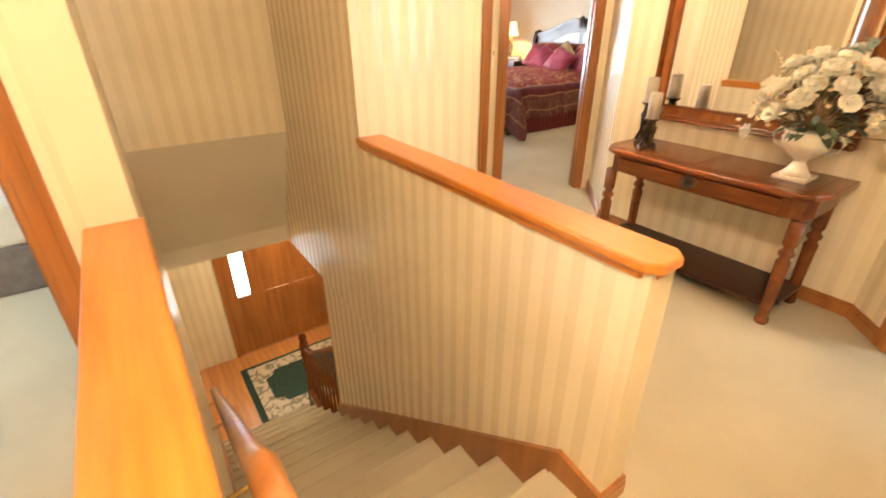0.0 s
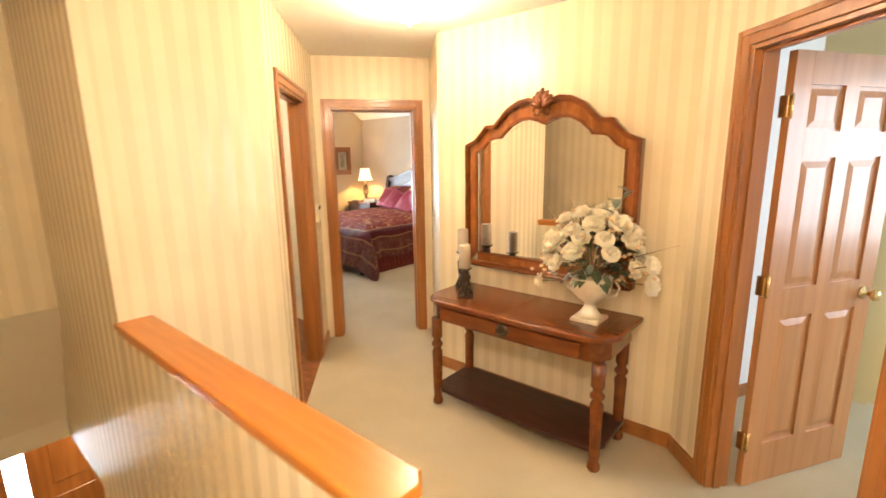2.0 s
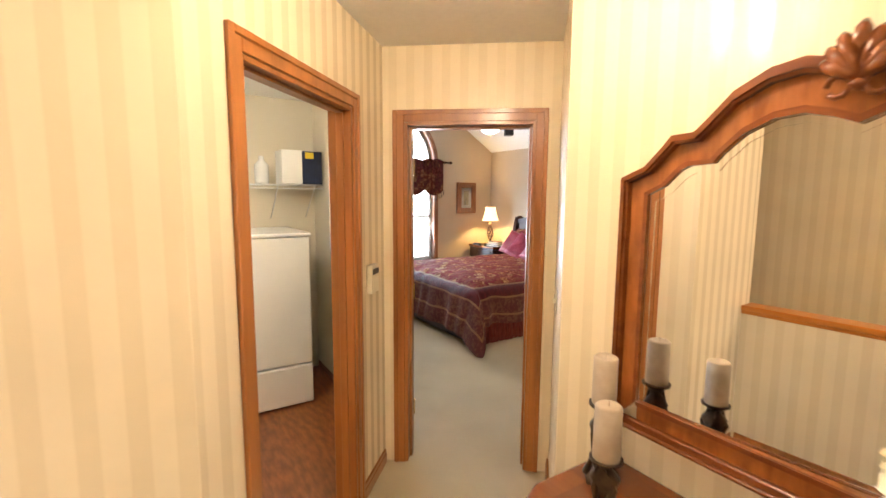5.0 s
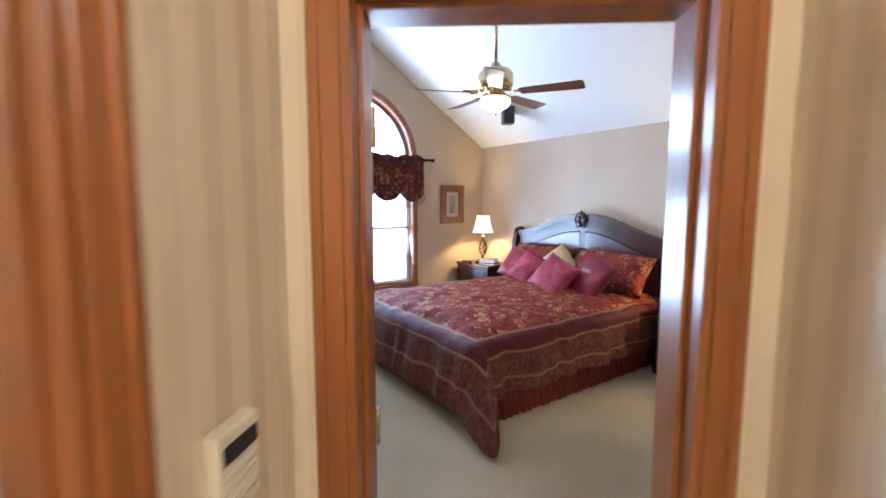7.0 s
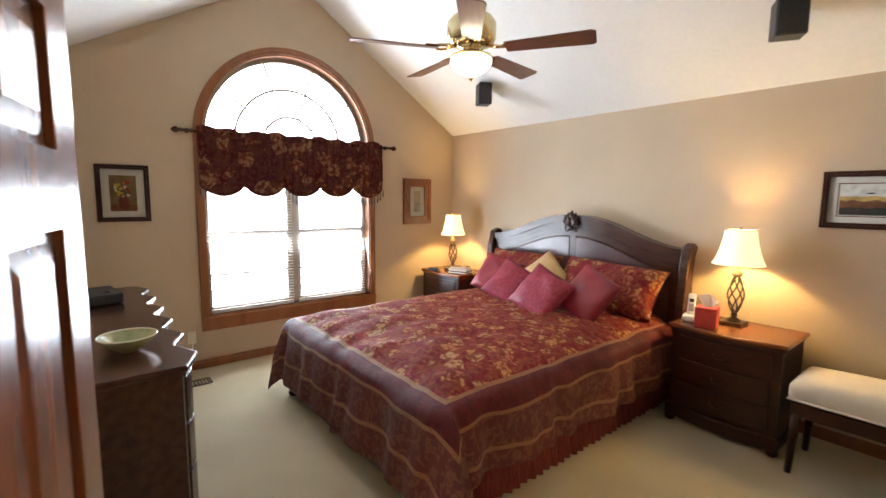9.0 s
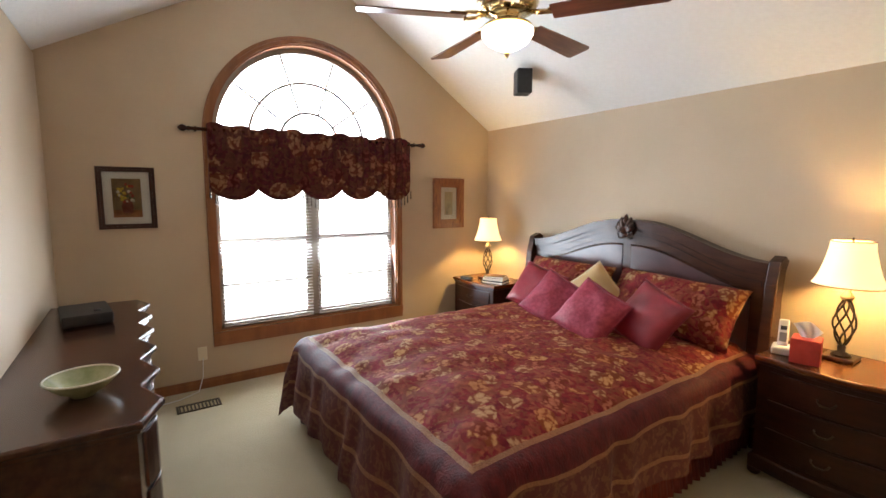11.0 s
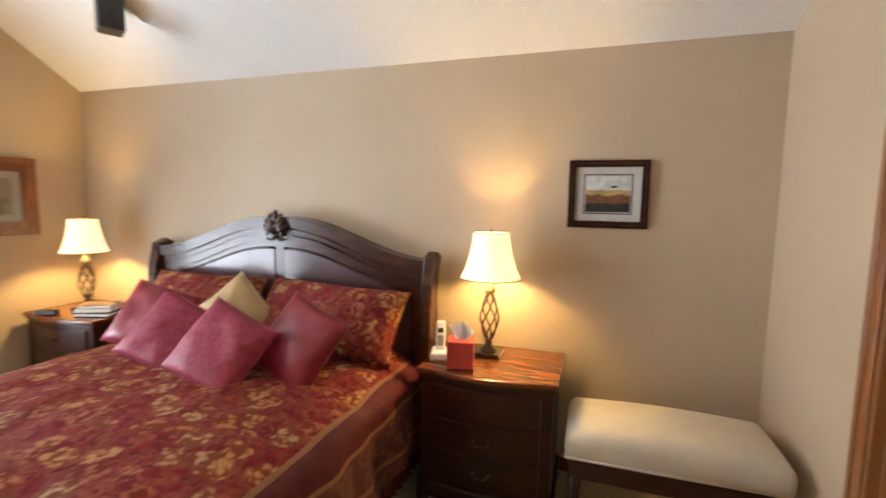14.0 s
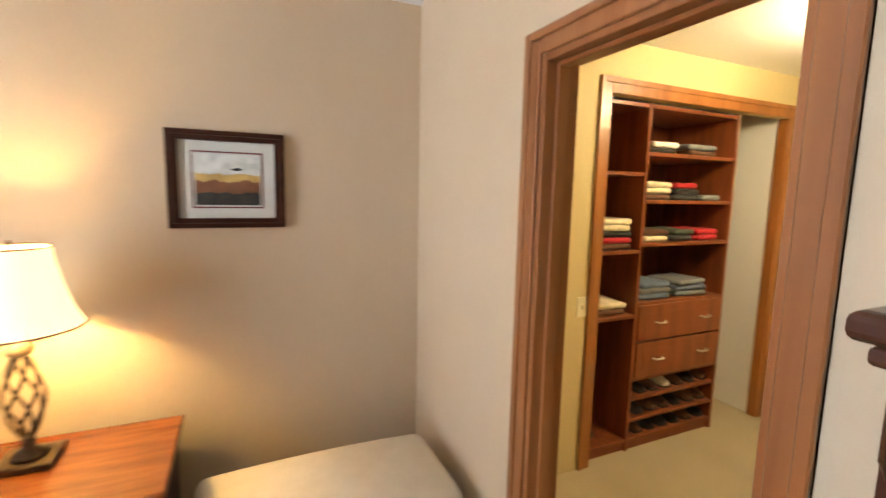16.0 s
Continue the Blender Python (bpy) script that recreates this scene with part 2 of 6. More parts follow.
# ---- structure ----
def wall(name, p0, p1, z0, z1, material, label, holes=(), thick=0.055):
    """A wall with its face from p0 to p1, the room on its left; holes: (s0, s1, low, high)."""
    length = math.hypot(p1[0] - p0[0], p1[1] - p0[1])
    xs = sorted({0, length, *[v for h in holes for v in h[:2]]})
    bm = bmesh.new()
    for a, b in zip(xs, xs[1:]):
        cuts = sorted([(h[2], h[3]) for h in holes if h[0] <= a + 1e-6 and h[1] >= b - 1e-6])
        low = z0
        for c, d in cuts:
            if c > low + 1e-4:
                box(a, b, -thick, 0, low, c, bm=bm)
            low = d
        if low < z1 - 1e-4:
            box(a, b, -thick, 0, low, z1, bm=bm)
    return single(name, bm, material, label, "wall", along(p0, p1), kind="structure")


def casing(bm, s0, s1, top, y, w=0.065):
    """Moulded trim round an opening, on the face y (drawn towards +y)."""
    for a, b, t in ((0.0, w, 0.012), (w * 0.62, w, 0.019)):
        box(s0 - b, s0 - a, y, y + t, 0, top + b, 0.003, 1, bm)
        box(s1 + a, s1 + b, y, y + t, 0, top + b, 0.003, 1, bm)
        box(s0 - a, s1 + a, y, y + t, top + a, top + b, 0.003, 1, bm)
    return bm


def doorway(name, p0, p1, s0, s1, top, depth, material, label):
    """Jamb with stop and casings on both faces of a wall that is depth thick."""
    th = thing(name, label, "door frame", along(p0, p1), kind="structure")
    j = bmesh.new()
    box(s0 - 0.002, s0 + 0.018, -depth - 0.002, 0.002, 0, top, 0.002, 1, j)
    box(s1 - 0.018, s1 + 0.002, -depth - 0.002, 0.002, 0, top, 0.002, 1, j)
    box(s0 + 0.018, s1 - 0.018, -depth - 0.002, 0.002, top - 0.018, top + 0.002, 0.002, 1, j)
    for a, b in ((s0 + 0.018, s0 + 0.030), (s1 - 0.030, s1 - 0.018)):
        box(a, b, -depth * 0.62, -depth * 0.30, 0, top - 0.018, 0.002, 1, j)
    box(s0 + 0.03, s1 - 0.03, -depth * 0.62, -depth * 0.30, top - 0.03, top - 0.018, 0.002, 1, j)
    part("jamb", j, material, th)
    part("casing", casing(bmesh.new(), s0, s1, top, 0.0), material, th)
    back = casing(bmesh.new(), -s1, -s0, top, 0.0)
    part("casing", back, material, th, m=pose(0, -depth, 0, 0, 0, 180))
    return th


def skirting(bm, p0, p1, spans, h=0.085, z=0.0):
    own = bmesh.new()
    for a, b in spans:
        box(a, b, 0, 0.012, z, z + h, 0.002, 1, own)
        box(a, b, 0, 0.016, z, z + h * 0.72, 0.003, 1, own)
    return join(bm, own, along(p0, p1))


def six_panel_door(name, m, w, h, material, label, knob=True):
    """Leaf in the x, z plane from x 0 (hinge) to w, with six raised panels on both faces, knob and hinges."""
    th = thing(name, label, "door", m)
    bm = bmesh.new()
    st, mid = 0.11 * w / 0.75, 0.09 * w / 0.75
    cols = ((st, (w - mid) / 2), ((w + mid) / 2, w - st))
    rows = ((0.22, 0.86), (1.0, 1.58), (1.69, h - 0.13))
    box(0, st, -0.0175, 0.0175, 0.008, h, 0.0015, 1, bm)
    box(w - st, w, -0.0175, 0.0175, 0.008, h, 0.0015, 1, bm)
    box(cols[0][1], cols[1][0], -0.0172, 0.0172, 0.008, h, 0, 1, bm)
    last = 0.008
    for lo, hi in rows:
        box(st, w - st, -0.0174, 0.0174, last, lo, 0, 1, bm)
        last = hi
    box(st, w - st, -0.0174, 0.0174, last, h, 0, 1, bm)
    part("frame", bm, material, th)
    for a, b in cols:
        for lo, hi in rows:
            p = box(a - 0.001, b + 0.001, -0.006, 0.006, lo - 0.001, hi + 0.001)
            for sgn in (-1, 1):
                own = bmesh.new()
                bmesh.ops.create_cube(own, size=1)
                for v in own.verts:
                    inset = 0.045 if v.co.y > 0 else 0.012
                    v.co = Vector(((a + inset if v.co.x < 0 else b - inset), sgn * (0.0135 if v.co.y > 0 else 0.005), (lo + inset if v.co.z < 0 else hi - inset)))
                bmesh.ops.recalc_face_normals(own, faces=own.faces[:])
                join(p, own)
            part("panel", p, material, th)
    for z in (0.25, 1.02, h - 0.22):
        hb = box(-0.022, 0.0, -0.019, 0.019, z - 0.045, z + 0.045, 0.002, 1)
        lathe([(0.006, z - 0.05), (0.006, z + 0.05)], 8, hb, (-0.004, -0.024, 0))
        part("hinge", hb, BRASS, th, "brass butt hinge")
    if knob:
        for sgn in (-1, 1):
            k = lathe([(0.032, 0), (0.032, 0.006), (0.012, 0.012), (0.011, 0.035), (0.024, 0.042), (0.029, 0.055), (0.024, 0.068), (0.008, 0.073)], 16)
            part("knob", k, BRASS, th, "polished brass knob", m=pose(w - 0.065, sgn * 0.0175, 0.93, -90 * sgn, 0, 0))
    return th


H = 2.44
C = [(1.668, -1.8), (1.668, 1.414), (0.128, 2.985), (-1.527, 2.985), (-2.091, 3.538), (-2.707, 2.772), (-1.59, 1.726), (-1.03, -0.0351), (-1.03, -1.8)]
SN, SS = 0.962, -0.035          # faces of the stair walls
LBL = "cream satin-striped wallpaper wall of the upstairs hall"
wall("wall_hall_east", C[0], C[1], 0, H, PAPER, LBL)
wall("wall_side_room_door", C[1], C[2], 0, H, PAPER, LBL, [(1.19, 1.90, 0, 2.03)])
wall("wall_mirror", C[2], C[3], 0, H, PAPER, LBL)
wall("wall_passage", C[3], C[4], 0, H, PAPER, LBL)
wall("wall_bedroom_door", C[4], C[5], 0, H, PAPER, LBL, [(0.13, 0.86, 0, 2.03)])
wall("wall_laundry_door", C[5], C[6], 0, H, PAPER, LBL, [(0.455, 1.285, 0, 2.03)])
wall("wall_stairs_end", C[6], (C[6][0], SN + 0.04), 0, H, PAPER, LBL)
wall("wall_stair_north", (-1.5902, SN), (-3.40, SN), -0.31, H, PAPER, LBL, thick=0.113)
wall("wall_stair_low", (0.04, SN), (-2.50, SN), -2.75, -0.31, PAPER, LBL, thick=0.113)
wall("wall_stair_back", (-2.835, SN), (-2.835, SS), 0.75, H, PAPER, LBL)
wall("wall_stair_south", (-5.2, SS), (-1.03, SS), -2.75, H, PAPER, LBL, thick=0.125)
wall("wall_guest_door", C[7], C[8], 0, H, PAPER, LBL, [(0.24, 0.98, 0, 2.03)])
wall("wall_hall_south", C[8], C[0], 0, H, PAPER, LBL)
single("wall_half_north", box(-1.589, 0.04, SN, SN + 0.113, -0.31, 0.905), PAPER, "half-height wallpapered wall beside the stairs", "wall", kind="structure")
single("wall_half_south", box(-1.0295, 0.14, SS - 0.125, SS, -2.75, 0.905), PAPER, "half-height wallpapered wall beside the stairs", "wall", kind="structure")
soffit = strip([(-2.835, 0.75), (-3.30, -0.16), (-3.30, -0.31)], [(-2.89, 0.75), (-3.38, -0.16), (-3.38, -0.31)], SS, SN)
single("wall_stair_soffit", soffit, CREAM, "slanted cream soffit above the stairs", "wall", kind="structure")

# bedroom shell
XW, YH, XC, YL = -7.155, 7.047, -2.295, 2.90
LB = "beige painted bedroom wall"
DW = [(p[0] - 0.779 * 0.19, p[1] + 0.627 * 0.19) for p in (C[5], C[4])]
dlen = math.hypot(C[4][0] - C[5][0], C[4][1] - C[5][1])
wall("wall_bedroom_dresser", (-2.83, YL), (XW, YL), 0, 2.62, TAUPE, LB, thick=0.1)
wall("wall_bedroom_entry_door", DW[0], DW[1], 0, 2.62, TAUPE, LB, [(dlen - 0.86, dlen - 0.13, 0, 2.03)], thick=0.13)
wall("wall_bedroom_closet", (XC, 3.52), (XC, YH), 0, 3.75, TAUPE, LB, [(1.955, 2.61, 0, 1.985)])
wall("wall_bedroom_head", (XC, YH), (XW, YH), 0, 2.47, TAUPE, LB, thick=0.1)
WY, WR, WSPR, WSILL = 4.93, 0.87, 2.15, 0.48
RIDGE_Y, RIDGE_Z = 4.95, 3.70


def arch_line(cy, r, zc, n=28):
    return [(cy - r * math.cos(math.pi * i / n), zc + r * math.sin(math.pi * i / n)) for i in range(n + 1)]


def gable():
    """The gable wall as columns on both sides, a breast under the sill and wedges that follow the arch."""
    bm = bmesh.new()
    x0, x1 = XW - 0.14, XW
    box(x0, x1, 2.8, WY - WR, 0, 3.85, bm=bm)
    box(x0, x1, WY + WR, 7.15, 0, 3.85, bm=bm)
    box(x0, x1, WY - WR, WY + WR, 0, WSILL, bm=bm)
    pts = arch_line(WY, WR, WSPR)
    top = [(y, 3.85) for y, z in pts]
    own = bmesh.new()
    rows = [[own.verts.new((x, y, z)) for y, z in line] for x in (x0, x1) for line in (pts, top)]
    for i in range(len(pts) - 1):
        own.faces.new((rows[0][i], rows[0][i + 1], rows[1][i + 1], rows[1][i]))
        own.faces.new((rows[2][i], rows[3][i], rows[3][i + 1], rows[2][i + 1]))
        own.faces.new((rows[0][i], rows[2][i], rows[2][i + 1], rows[0][i + 1]))
    bmesh.ops.recalc_face_normals(own, faces=own.faces[:])
    join(bm, own)
    return bm


single("wall_bedroom_window", gable(), TAUPE, "beige painted gable wall with an arched window opening", "wall", kind="structure")

# floors and ceilings
fl = prism([(1.668, SN + 0.1), C[1], C[2], C[3], C[4], C[5], C[6], (C[6][0], SN + 0.1)], -0.06, 0)
box(-0.15, 1.668, SS, SN + 0.1, -0.06, 0, bm=fl)
box(-1.03, 1.668, -1.8, SS, -0.06, 0, bm=fl)
prism([(XW, YL), (-2.80, YL), C[5], C[4], (XC, 3.6), (XC, YH), (XW, YH)], -0.06, 0, bm=fl)
prism([(XC, 4.3), (1.2, 4.3), (1.2, 7.6), (XC, 7.6)], -0.06, 0, bm=fl)
prism([C[2], C[1], (3.5, 1.3), (3.5, 4.85), (0.65, 4.85), (-0.02, 3.2)], -0.06, 0, bm=fl)
box(-4.2, -1.03, -3.0, SS - 0.125, -0.06, 0, bm=fl)
single("floor", fl, CARPET, "beige cut-pile carpet on the upper floor", "carpet", kind="structure")

hc = box(-2.9, 1.8, -1.85, SN, H, H + 0.1)
prism([(1.8, SN), (1.8, 1.42), (0.128, 3.05), (-1.5, 3.05), (-2.091, 3.6), (-2.76, 2.772), (-1.62, 1.70), (-1.65, SN)], H, H + 0.1, bm=hc)
single("ceiling", hc, CEIL, "white textured hall ceiling", "ceiling", kind="structure")
sec = [(2.8, 2.53), (RIDGE_Y - 0.13, RIDGE_Z - 0.02), (RIDGE_Y + 0.13, RIDGE_Z - 0.02), (7.15, 2.360), (7.15, 2.5), (RIDGE_Y + 0.13, 3.82), (RIDGE_Y - 0.13, 3.82), (2.8, 2.66)]
bc = join(None, prism(sec, 0, 5.0), Matrix(((0, 0, 1, XW - 0.05), (1, 0, 0, 0), (0, 1, 0, 0), (0, 0, 0, 1))))
single("ceiling_bedroom", bc, CEIL, "white vaulted bedroom ceiling", "ceiling", kind="structure")

doorway("door_frame_bedroom", C[4], C[5], 0.13, 0.86, 2.03, 0.19, OAKV, "honey oak door frame of the bedroom")
doorway("door_frame_laundry", C[5], C[6], 0.455, 1.285, 2.03, 0.11, OAKV, "honey oak door frame of the laundry")
doorway("door_frame_side_room", C[1], C[2], 1.19, 1.90, 2.03, 0.11, OAKV, "honey oak door frame of the side room")
doorway("door_frame_guest", C[7], C[8], 0.24, 0.98, 2.03, 0.11, OAKV, "honey oak door frame of the guest room")
doorway("door_frame_closet", (XC, 3.52), (XC, YH), 1.955, 2.61, 1.985, 0.11, OAKD, "stained oak door frame of the closet")
sk = bmesh.new()
skirting(sk, C[1], C[2], [(0, 1.12), (1.97, 2.2)])
skirting(sk, C[2], C[3], [(0, 1.655)])
skirting(sk, C[3], C[4], [(0, 0.79)])
skirting(sk, C[5], C[6], [(0.02, 0.388), (1.352, 1.53)])
skirting(sk, C[6], (C[6][0], SN + 0.12), [(0, 0.62)])
skirting(sk, (C[6][0], SN + 0.113), (0.04, SN + 0.113), [(0.02, 1.63)])
skirting(sk, (0.04, SN + 0.113), (0.04, SN), [(-0.012, 0.125)])
skirting(sk, C[0], C[1], [(0, 3.2)])
single("baseboard", sk, OAKV, "oak baseboard of the hall", "baseboard", kind="structure")
sk = bmesh.new()
skirting(sk, (-2.755, YL), (XW, YL), [(0.75, 4.4)])
skirting(sk, (XW, YH), (XW, YL), [(0.0, 4.1)])
skirting(sk, (XC, YH), (XW, YH), [(0, 4.89)])
skirting(sk, (XC, 3.62), (XC, YH), [(0, 1.8), (2.68, 3.4)])
single("baseboard_bedroom", sk, OAKD, "stained oak baseboard of the bedroom", "baseboard", kind="structure")


# ---- more materials ----
def multi(name, stops, scale, rough=0.8, stretch=(1, 1, 1), bump=0.2, bscale=90, sheen=0.0, detail=3, distort=0.6):
    """A woven pattern of several colours."""
    m = mat(name, stops[0][1], rough=rough, scale=scale, stretch=stretch, bump=bump, bscale=bscale, sheen=sheen)
    nt = m.node_tree
    ramp = [n for n in nt.nodes if n.type == "VALTORGB"][0]
    tx = [n for n in nt.nodes if n.type == "TEX_NOISE"][0]
    tx.inputs["Detail"].default_value, tx.inputs["Distortion"].default_value = detail, distort
    ramp.color_ramp.interpolation = "EASE"
    while len(ramp.color_ramp.elements) < len(stops):
        ramp.color_ramp.elements.new(0.5)
    for e, (p, c) in zip(ramp.color_ramp.elements, stops):
        e.position, e.color = p, (*c, 1)
    return m


def brocade(name, ground, rust, petals, cell, rough=0.7):
    """Woven blossoms in scattered clusters on a two-tone leafy ground."""
    m = mat(name, ground[0], ground[1], rough=rough, scale=cell * 3.2, bump=0.3, bscale=30, spec=0.12)
    nt = m.node_tree
    b = nt.nodes["Principled BSDF"]

    def node(kind, **inputs):
        n = nt.nodes.new(kind)
        for k, v in inputs.items():
            n.inputs[k].default_value = v
        return n

    def ramp(fac, stops, step="LINEAR"):
        n = nt.nodes.new("ShaderNodeValToRGB")
        n.color_ramp.interpolation = step
        while len(n.color_ramp.elements) < len(stops):
            n.color_ramp.elements.new(0.5)
        for e, (p, c) in zip(n.color_ramp.elements, stops):
            e.position, e.color = p, (*c, 1)
        nt.links.new(fac, n.inputs["Fac"])
        return n.outputs[0]

    def blend(fac, a, c):
        n = nt.nodes.new("ShaderNodeMix")
        n.data_type = "RGBA"
        nt.links.new(fac, n.inputs["Factor"])
        nt.links.new(a, n.inputs["A"])
        nt.links.new(c, n.inputs["B"])
        return n.outputs["Result"]

    co = nt.nodes.new("ShaderNodeTexCoord")
    warp = node("ShaderNodeTexNoise", Scale=cell * 2.4, Detail=3.0)
    nt.links.new(co.outputs["Object"], warp.inputs["Vector"])
    off = nt.nodes.new("ShaderNodeVectorMath")
    off.operation = "MULTIPLY_ADD"
    off.inputs[1].default_value = (0.55 / cell,) * 3
    nt.links.new(warp.outputs["Color"], off.inputs[0])
    nt.links.new(co.outputs["Object"], off.inputs[2])
    bloom = node("ShaderNodeTexVoronoi", Scale=cell)
    petal = node("ShaderNodeTexVoronoi", Scale=cell * 3.6)
    leaf = node("ShaderNodeTexNoise", Scale=cell * 2.1, Detail=2.0, Distortion=1.2)
    for n in (bloom, petal, leaf):
        nt.links.new(off.outputs[0], n.inputs["Vector"])
    col = b.inputs["Base Color"].links[0].from_socket
    k, w = (0, 0, 0), (1, 1, 1)
    leaves = ramp(leaf.outputs["Fac"], [(0.46, k), (0.52, w)])
    tone = ramp(petal.outputs["Distance"], [(0.0, rust), (0.7, tuple(v * 0.6 for v in rust))])
    col = blend(leaves, col, tone)
    sep = nt.nodes.new("ShaderNodeSeparateColor")
    nt.links.new(bloom.outputs["Color"], sep.inputs[0])
    hue = ramp(sep.outputs[0], [(i / len(petals), c) for i, c in enumerate(petals)], "CONSTANT")
    shade = ramp(petal.outputs["Distance"], [(0.05, w), (0.42, (0.85, 0.76, 0.7)), (0.62, (0.42, 0.18, 0.16))])
    mul = nt.nodes.new("ShaderNodeMix")
    mul.data_type, mul.blend_type = "RGBA", "MULTIPLY"
    mul.inputs["Factor"].default_value = 1.0
    nt.links.new(hue, mul.inputs["A"])
    nt.links.new(shade, mul.inputs["B"])
    mask = ramp(bloom.outputs["Distance"], [(0.44, w), (0.50, k)])
    col = blend(mask, col, mul.outputs["Result"])
    nt.links.new(col, b.inputs["Base Color"])
    return m


FLORAL = brocade("burgundy_floral_brocade", ((0.13, 0.010, 0.018), (0.22, 0.020, 0.026)), (0.30, 0.070, 0.045), [(0.46, 0.25, 0.11), (0.36, 0.13, 0.085), (0.44, 0.27, 0.15), (0.42, 0.19, 0.085)], 8.5)
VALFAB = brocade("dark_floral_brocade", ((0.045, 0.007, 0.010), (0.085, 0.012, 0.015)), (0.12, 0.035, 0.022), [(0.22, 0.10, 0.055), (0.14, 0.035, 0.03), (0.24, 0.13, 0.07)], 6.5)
BAND = mat("burgundy_satin", (0.060, 0.006, 0.010), (0.105, 0.011, 0.014), spec=0.25, rough=0.6, scale=6, stretch=(6, 6, 1), bump=0.5, bscale=20, sheen=0.0)
BAND2 = multi("russet_brocade", [(0.0, (0.055, 0.009, 0.010)), (0.48, (0.10, 0.018, 0.016)), (0.6, (0.15, 0.055, 0.03)), (0.8, (0.08, 0.012, 0.012))], 26, rough=0.75)
SKIRT = mat("russet_skirt_fabric", (0.10, 0.014, 0.012), (0.17, 0.035, 0.025), rough=0.7, scale=30, stretch=(3, 3, 0.1), bump=0.4, bscale=30, spec=0.2)
TRIM = mat("gold_braid", (0.19, 0.075, 0.03), (0.27, 0.12, 0.05), rough=0.6, scale=120, bump=0.4, bscale=200)
ROSE = mat("raspberry_quilted_satin", (0.25, 0.022, 0.05), (0.34, 0.04, 0.075), rough=0.5, scale=40, bump=0.3, bscale=70, spec=0.35)
ROSED = mat("crimson_satin", (0.22, 0.014, 0.028), (0.28, 0.02, 0.036), rough=0.4, scale=10, bump=0.1, bscale=60)
GOLDSATIN = mat("gold_satin", (0.45, 0.30, 0.12), (0.52, 0.36, 0.16), rough=0.4, scale=10, bump=0.1, bscale=60, sheen=0.3)
LINEN = mat("cream_upholstery", (0.62, 0.53, 0.40), (0.66, 0.57, 0.44), rough=0.9, scale=12, bump=0.08, bscale=260)
SHADE = glow("lit_lampshade", (1.0, 0.70, 0.34), 1.2, (0.85, 0.75, 0.55))
GLOBE = glow("lit_frosted_glass", (1.0, 0.88, 0.66), 7.0)
SKYGLOW = glow("overcast_distance", (0.95, 0.97, 1.0), 7.0, (0.8, 0.8, 0.8))
CANDLE = mat("grey_wax", (0.31, 0.25, 0.19), (0.38, 0.31, 0.24), rough=0.5, scale=18, bump=0.1, bscale=60)
PETAL = mat("cream_petals", (0.80, 0.74, 0.60), (0.86, 0.82, 0.70), rough=0.7, scale=20, random_tint=0.08)
PEACH = mat("peach_blossoms", (0.74, 0.52, 0.30), (0.82, 0.66, 0.44), rough=0.7, scale=30)
LEAF = mat("dark_green_leaves", (0.05, 0.075, 0.035), (0.12, 0.16, 0.09), rough=0.55, scale=14)
SAGE = mat("sage_leaves", (0.16, 0.22, 0.19), (0.26, 0.32, 0.27), rough=0.6, scale=14)
TWIG = mat("brown_twigs", (0.20, 0.11, 0.05), (0.28, 0.16, 0.08), rough=0.8, scale=30)
VINYLWOOD = mat("reddish_wood_vinyl", (0.13, 0.038, 0.010), (0.25, 0.082, 0.022), rough=0.35, scale=6, stretch=(1.5, 5, 1), coat=0.2)
MAT_WHITE = mat("off_white_picture_mat", (0.78, 0.74, 0.64), (0.82, 0.78, 0.68), rough=0.9, scale=60)
RED = mat("red_card", (0.42, 0.035, 0.025), (0.50, 0.05, 0.035), rough=0.5, scale=20)
TISSUE = mat("white_tissue", (0.82, 0.80, 0.77), (0.86, 0.84, 0.80), rough=0.9, scale=20)
RUGBORDER = multi("beige_floral_rug_border", [(0.0, (0.42, 0.33, 0.22)), (0.5, (0.52, 0.43, 0.30)), (0.6, (0.16, 0.15, 0.10)), (0.75, (0.50, 0.40, 0.28))], 14, rough=0.95)
RUGGREEN = mat("dark_green_rug_pile", (0.012, 0.035, 0.026), (0.022, 0.055, 0.04), rough=0.95, scale=30, bump=0.3, bscale=200)


# ---- stairs and landing ----
def cap_outline(x0, x1, y0, y1, c=0.035):
    return [(x0, y0), (x1 - c, y0), (x1, y0 + c), (x1, y1 - c), (x1 - c, y1), (x0, y1)]


for nm, x0, x1, y0, y1 in (("wall_cap", -1.588, 0.062, 0.944, 1.092), ("wall_cap", -1.028, 0.16, -0.175, -0.02)):
    cap = thing(nm, "glossy honey oak cap on the half-height wall", "wall cap", kind="structure")
    part("board", prism(cap_outline(x0, x1, y0, y1), 0.908, 0.94, 0.008), OAK, cap)
    part("moulding", prism(cap_outline(x0, x1 - 0.018, y0 + 0.010, y1 - 0.010), 0.885, 0.9075, 0.006), OAK, cap)

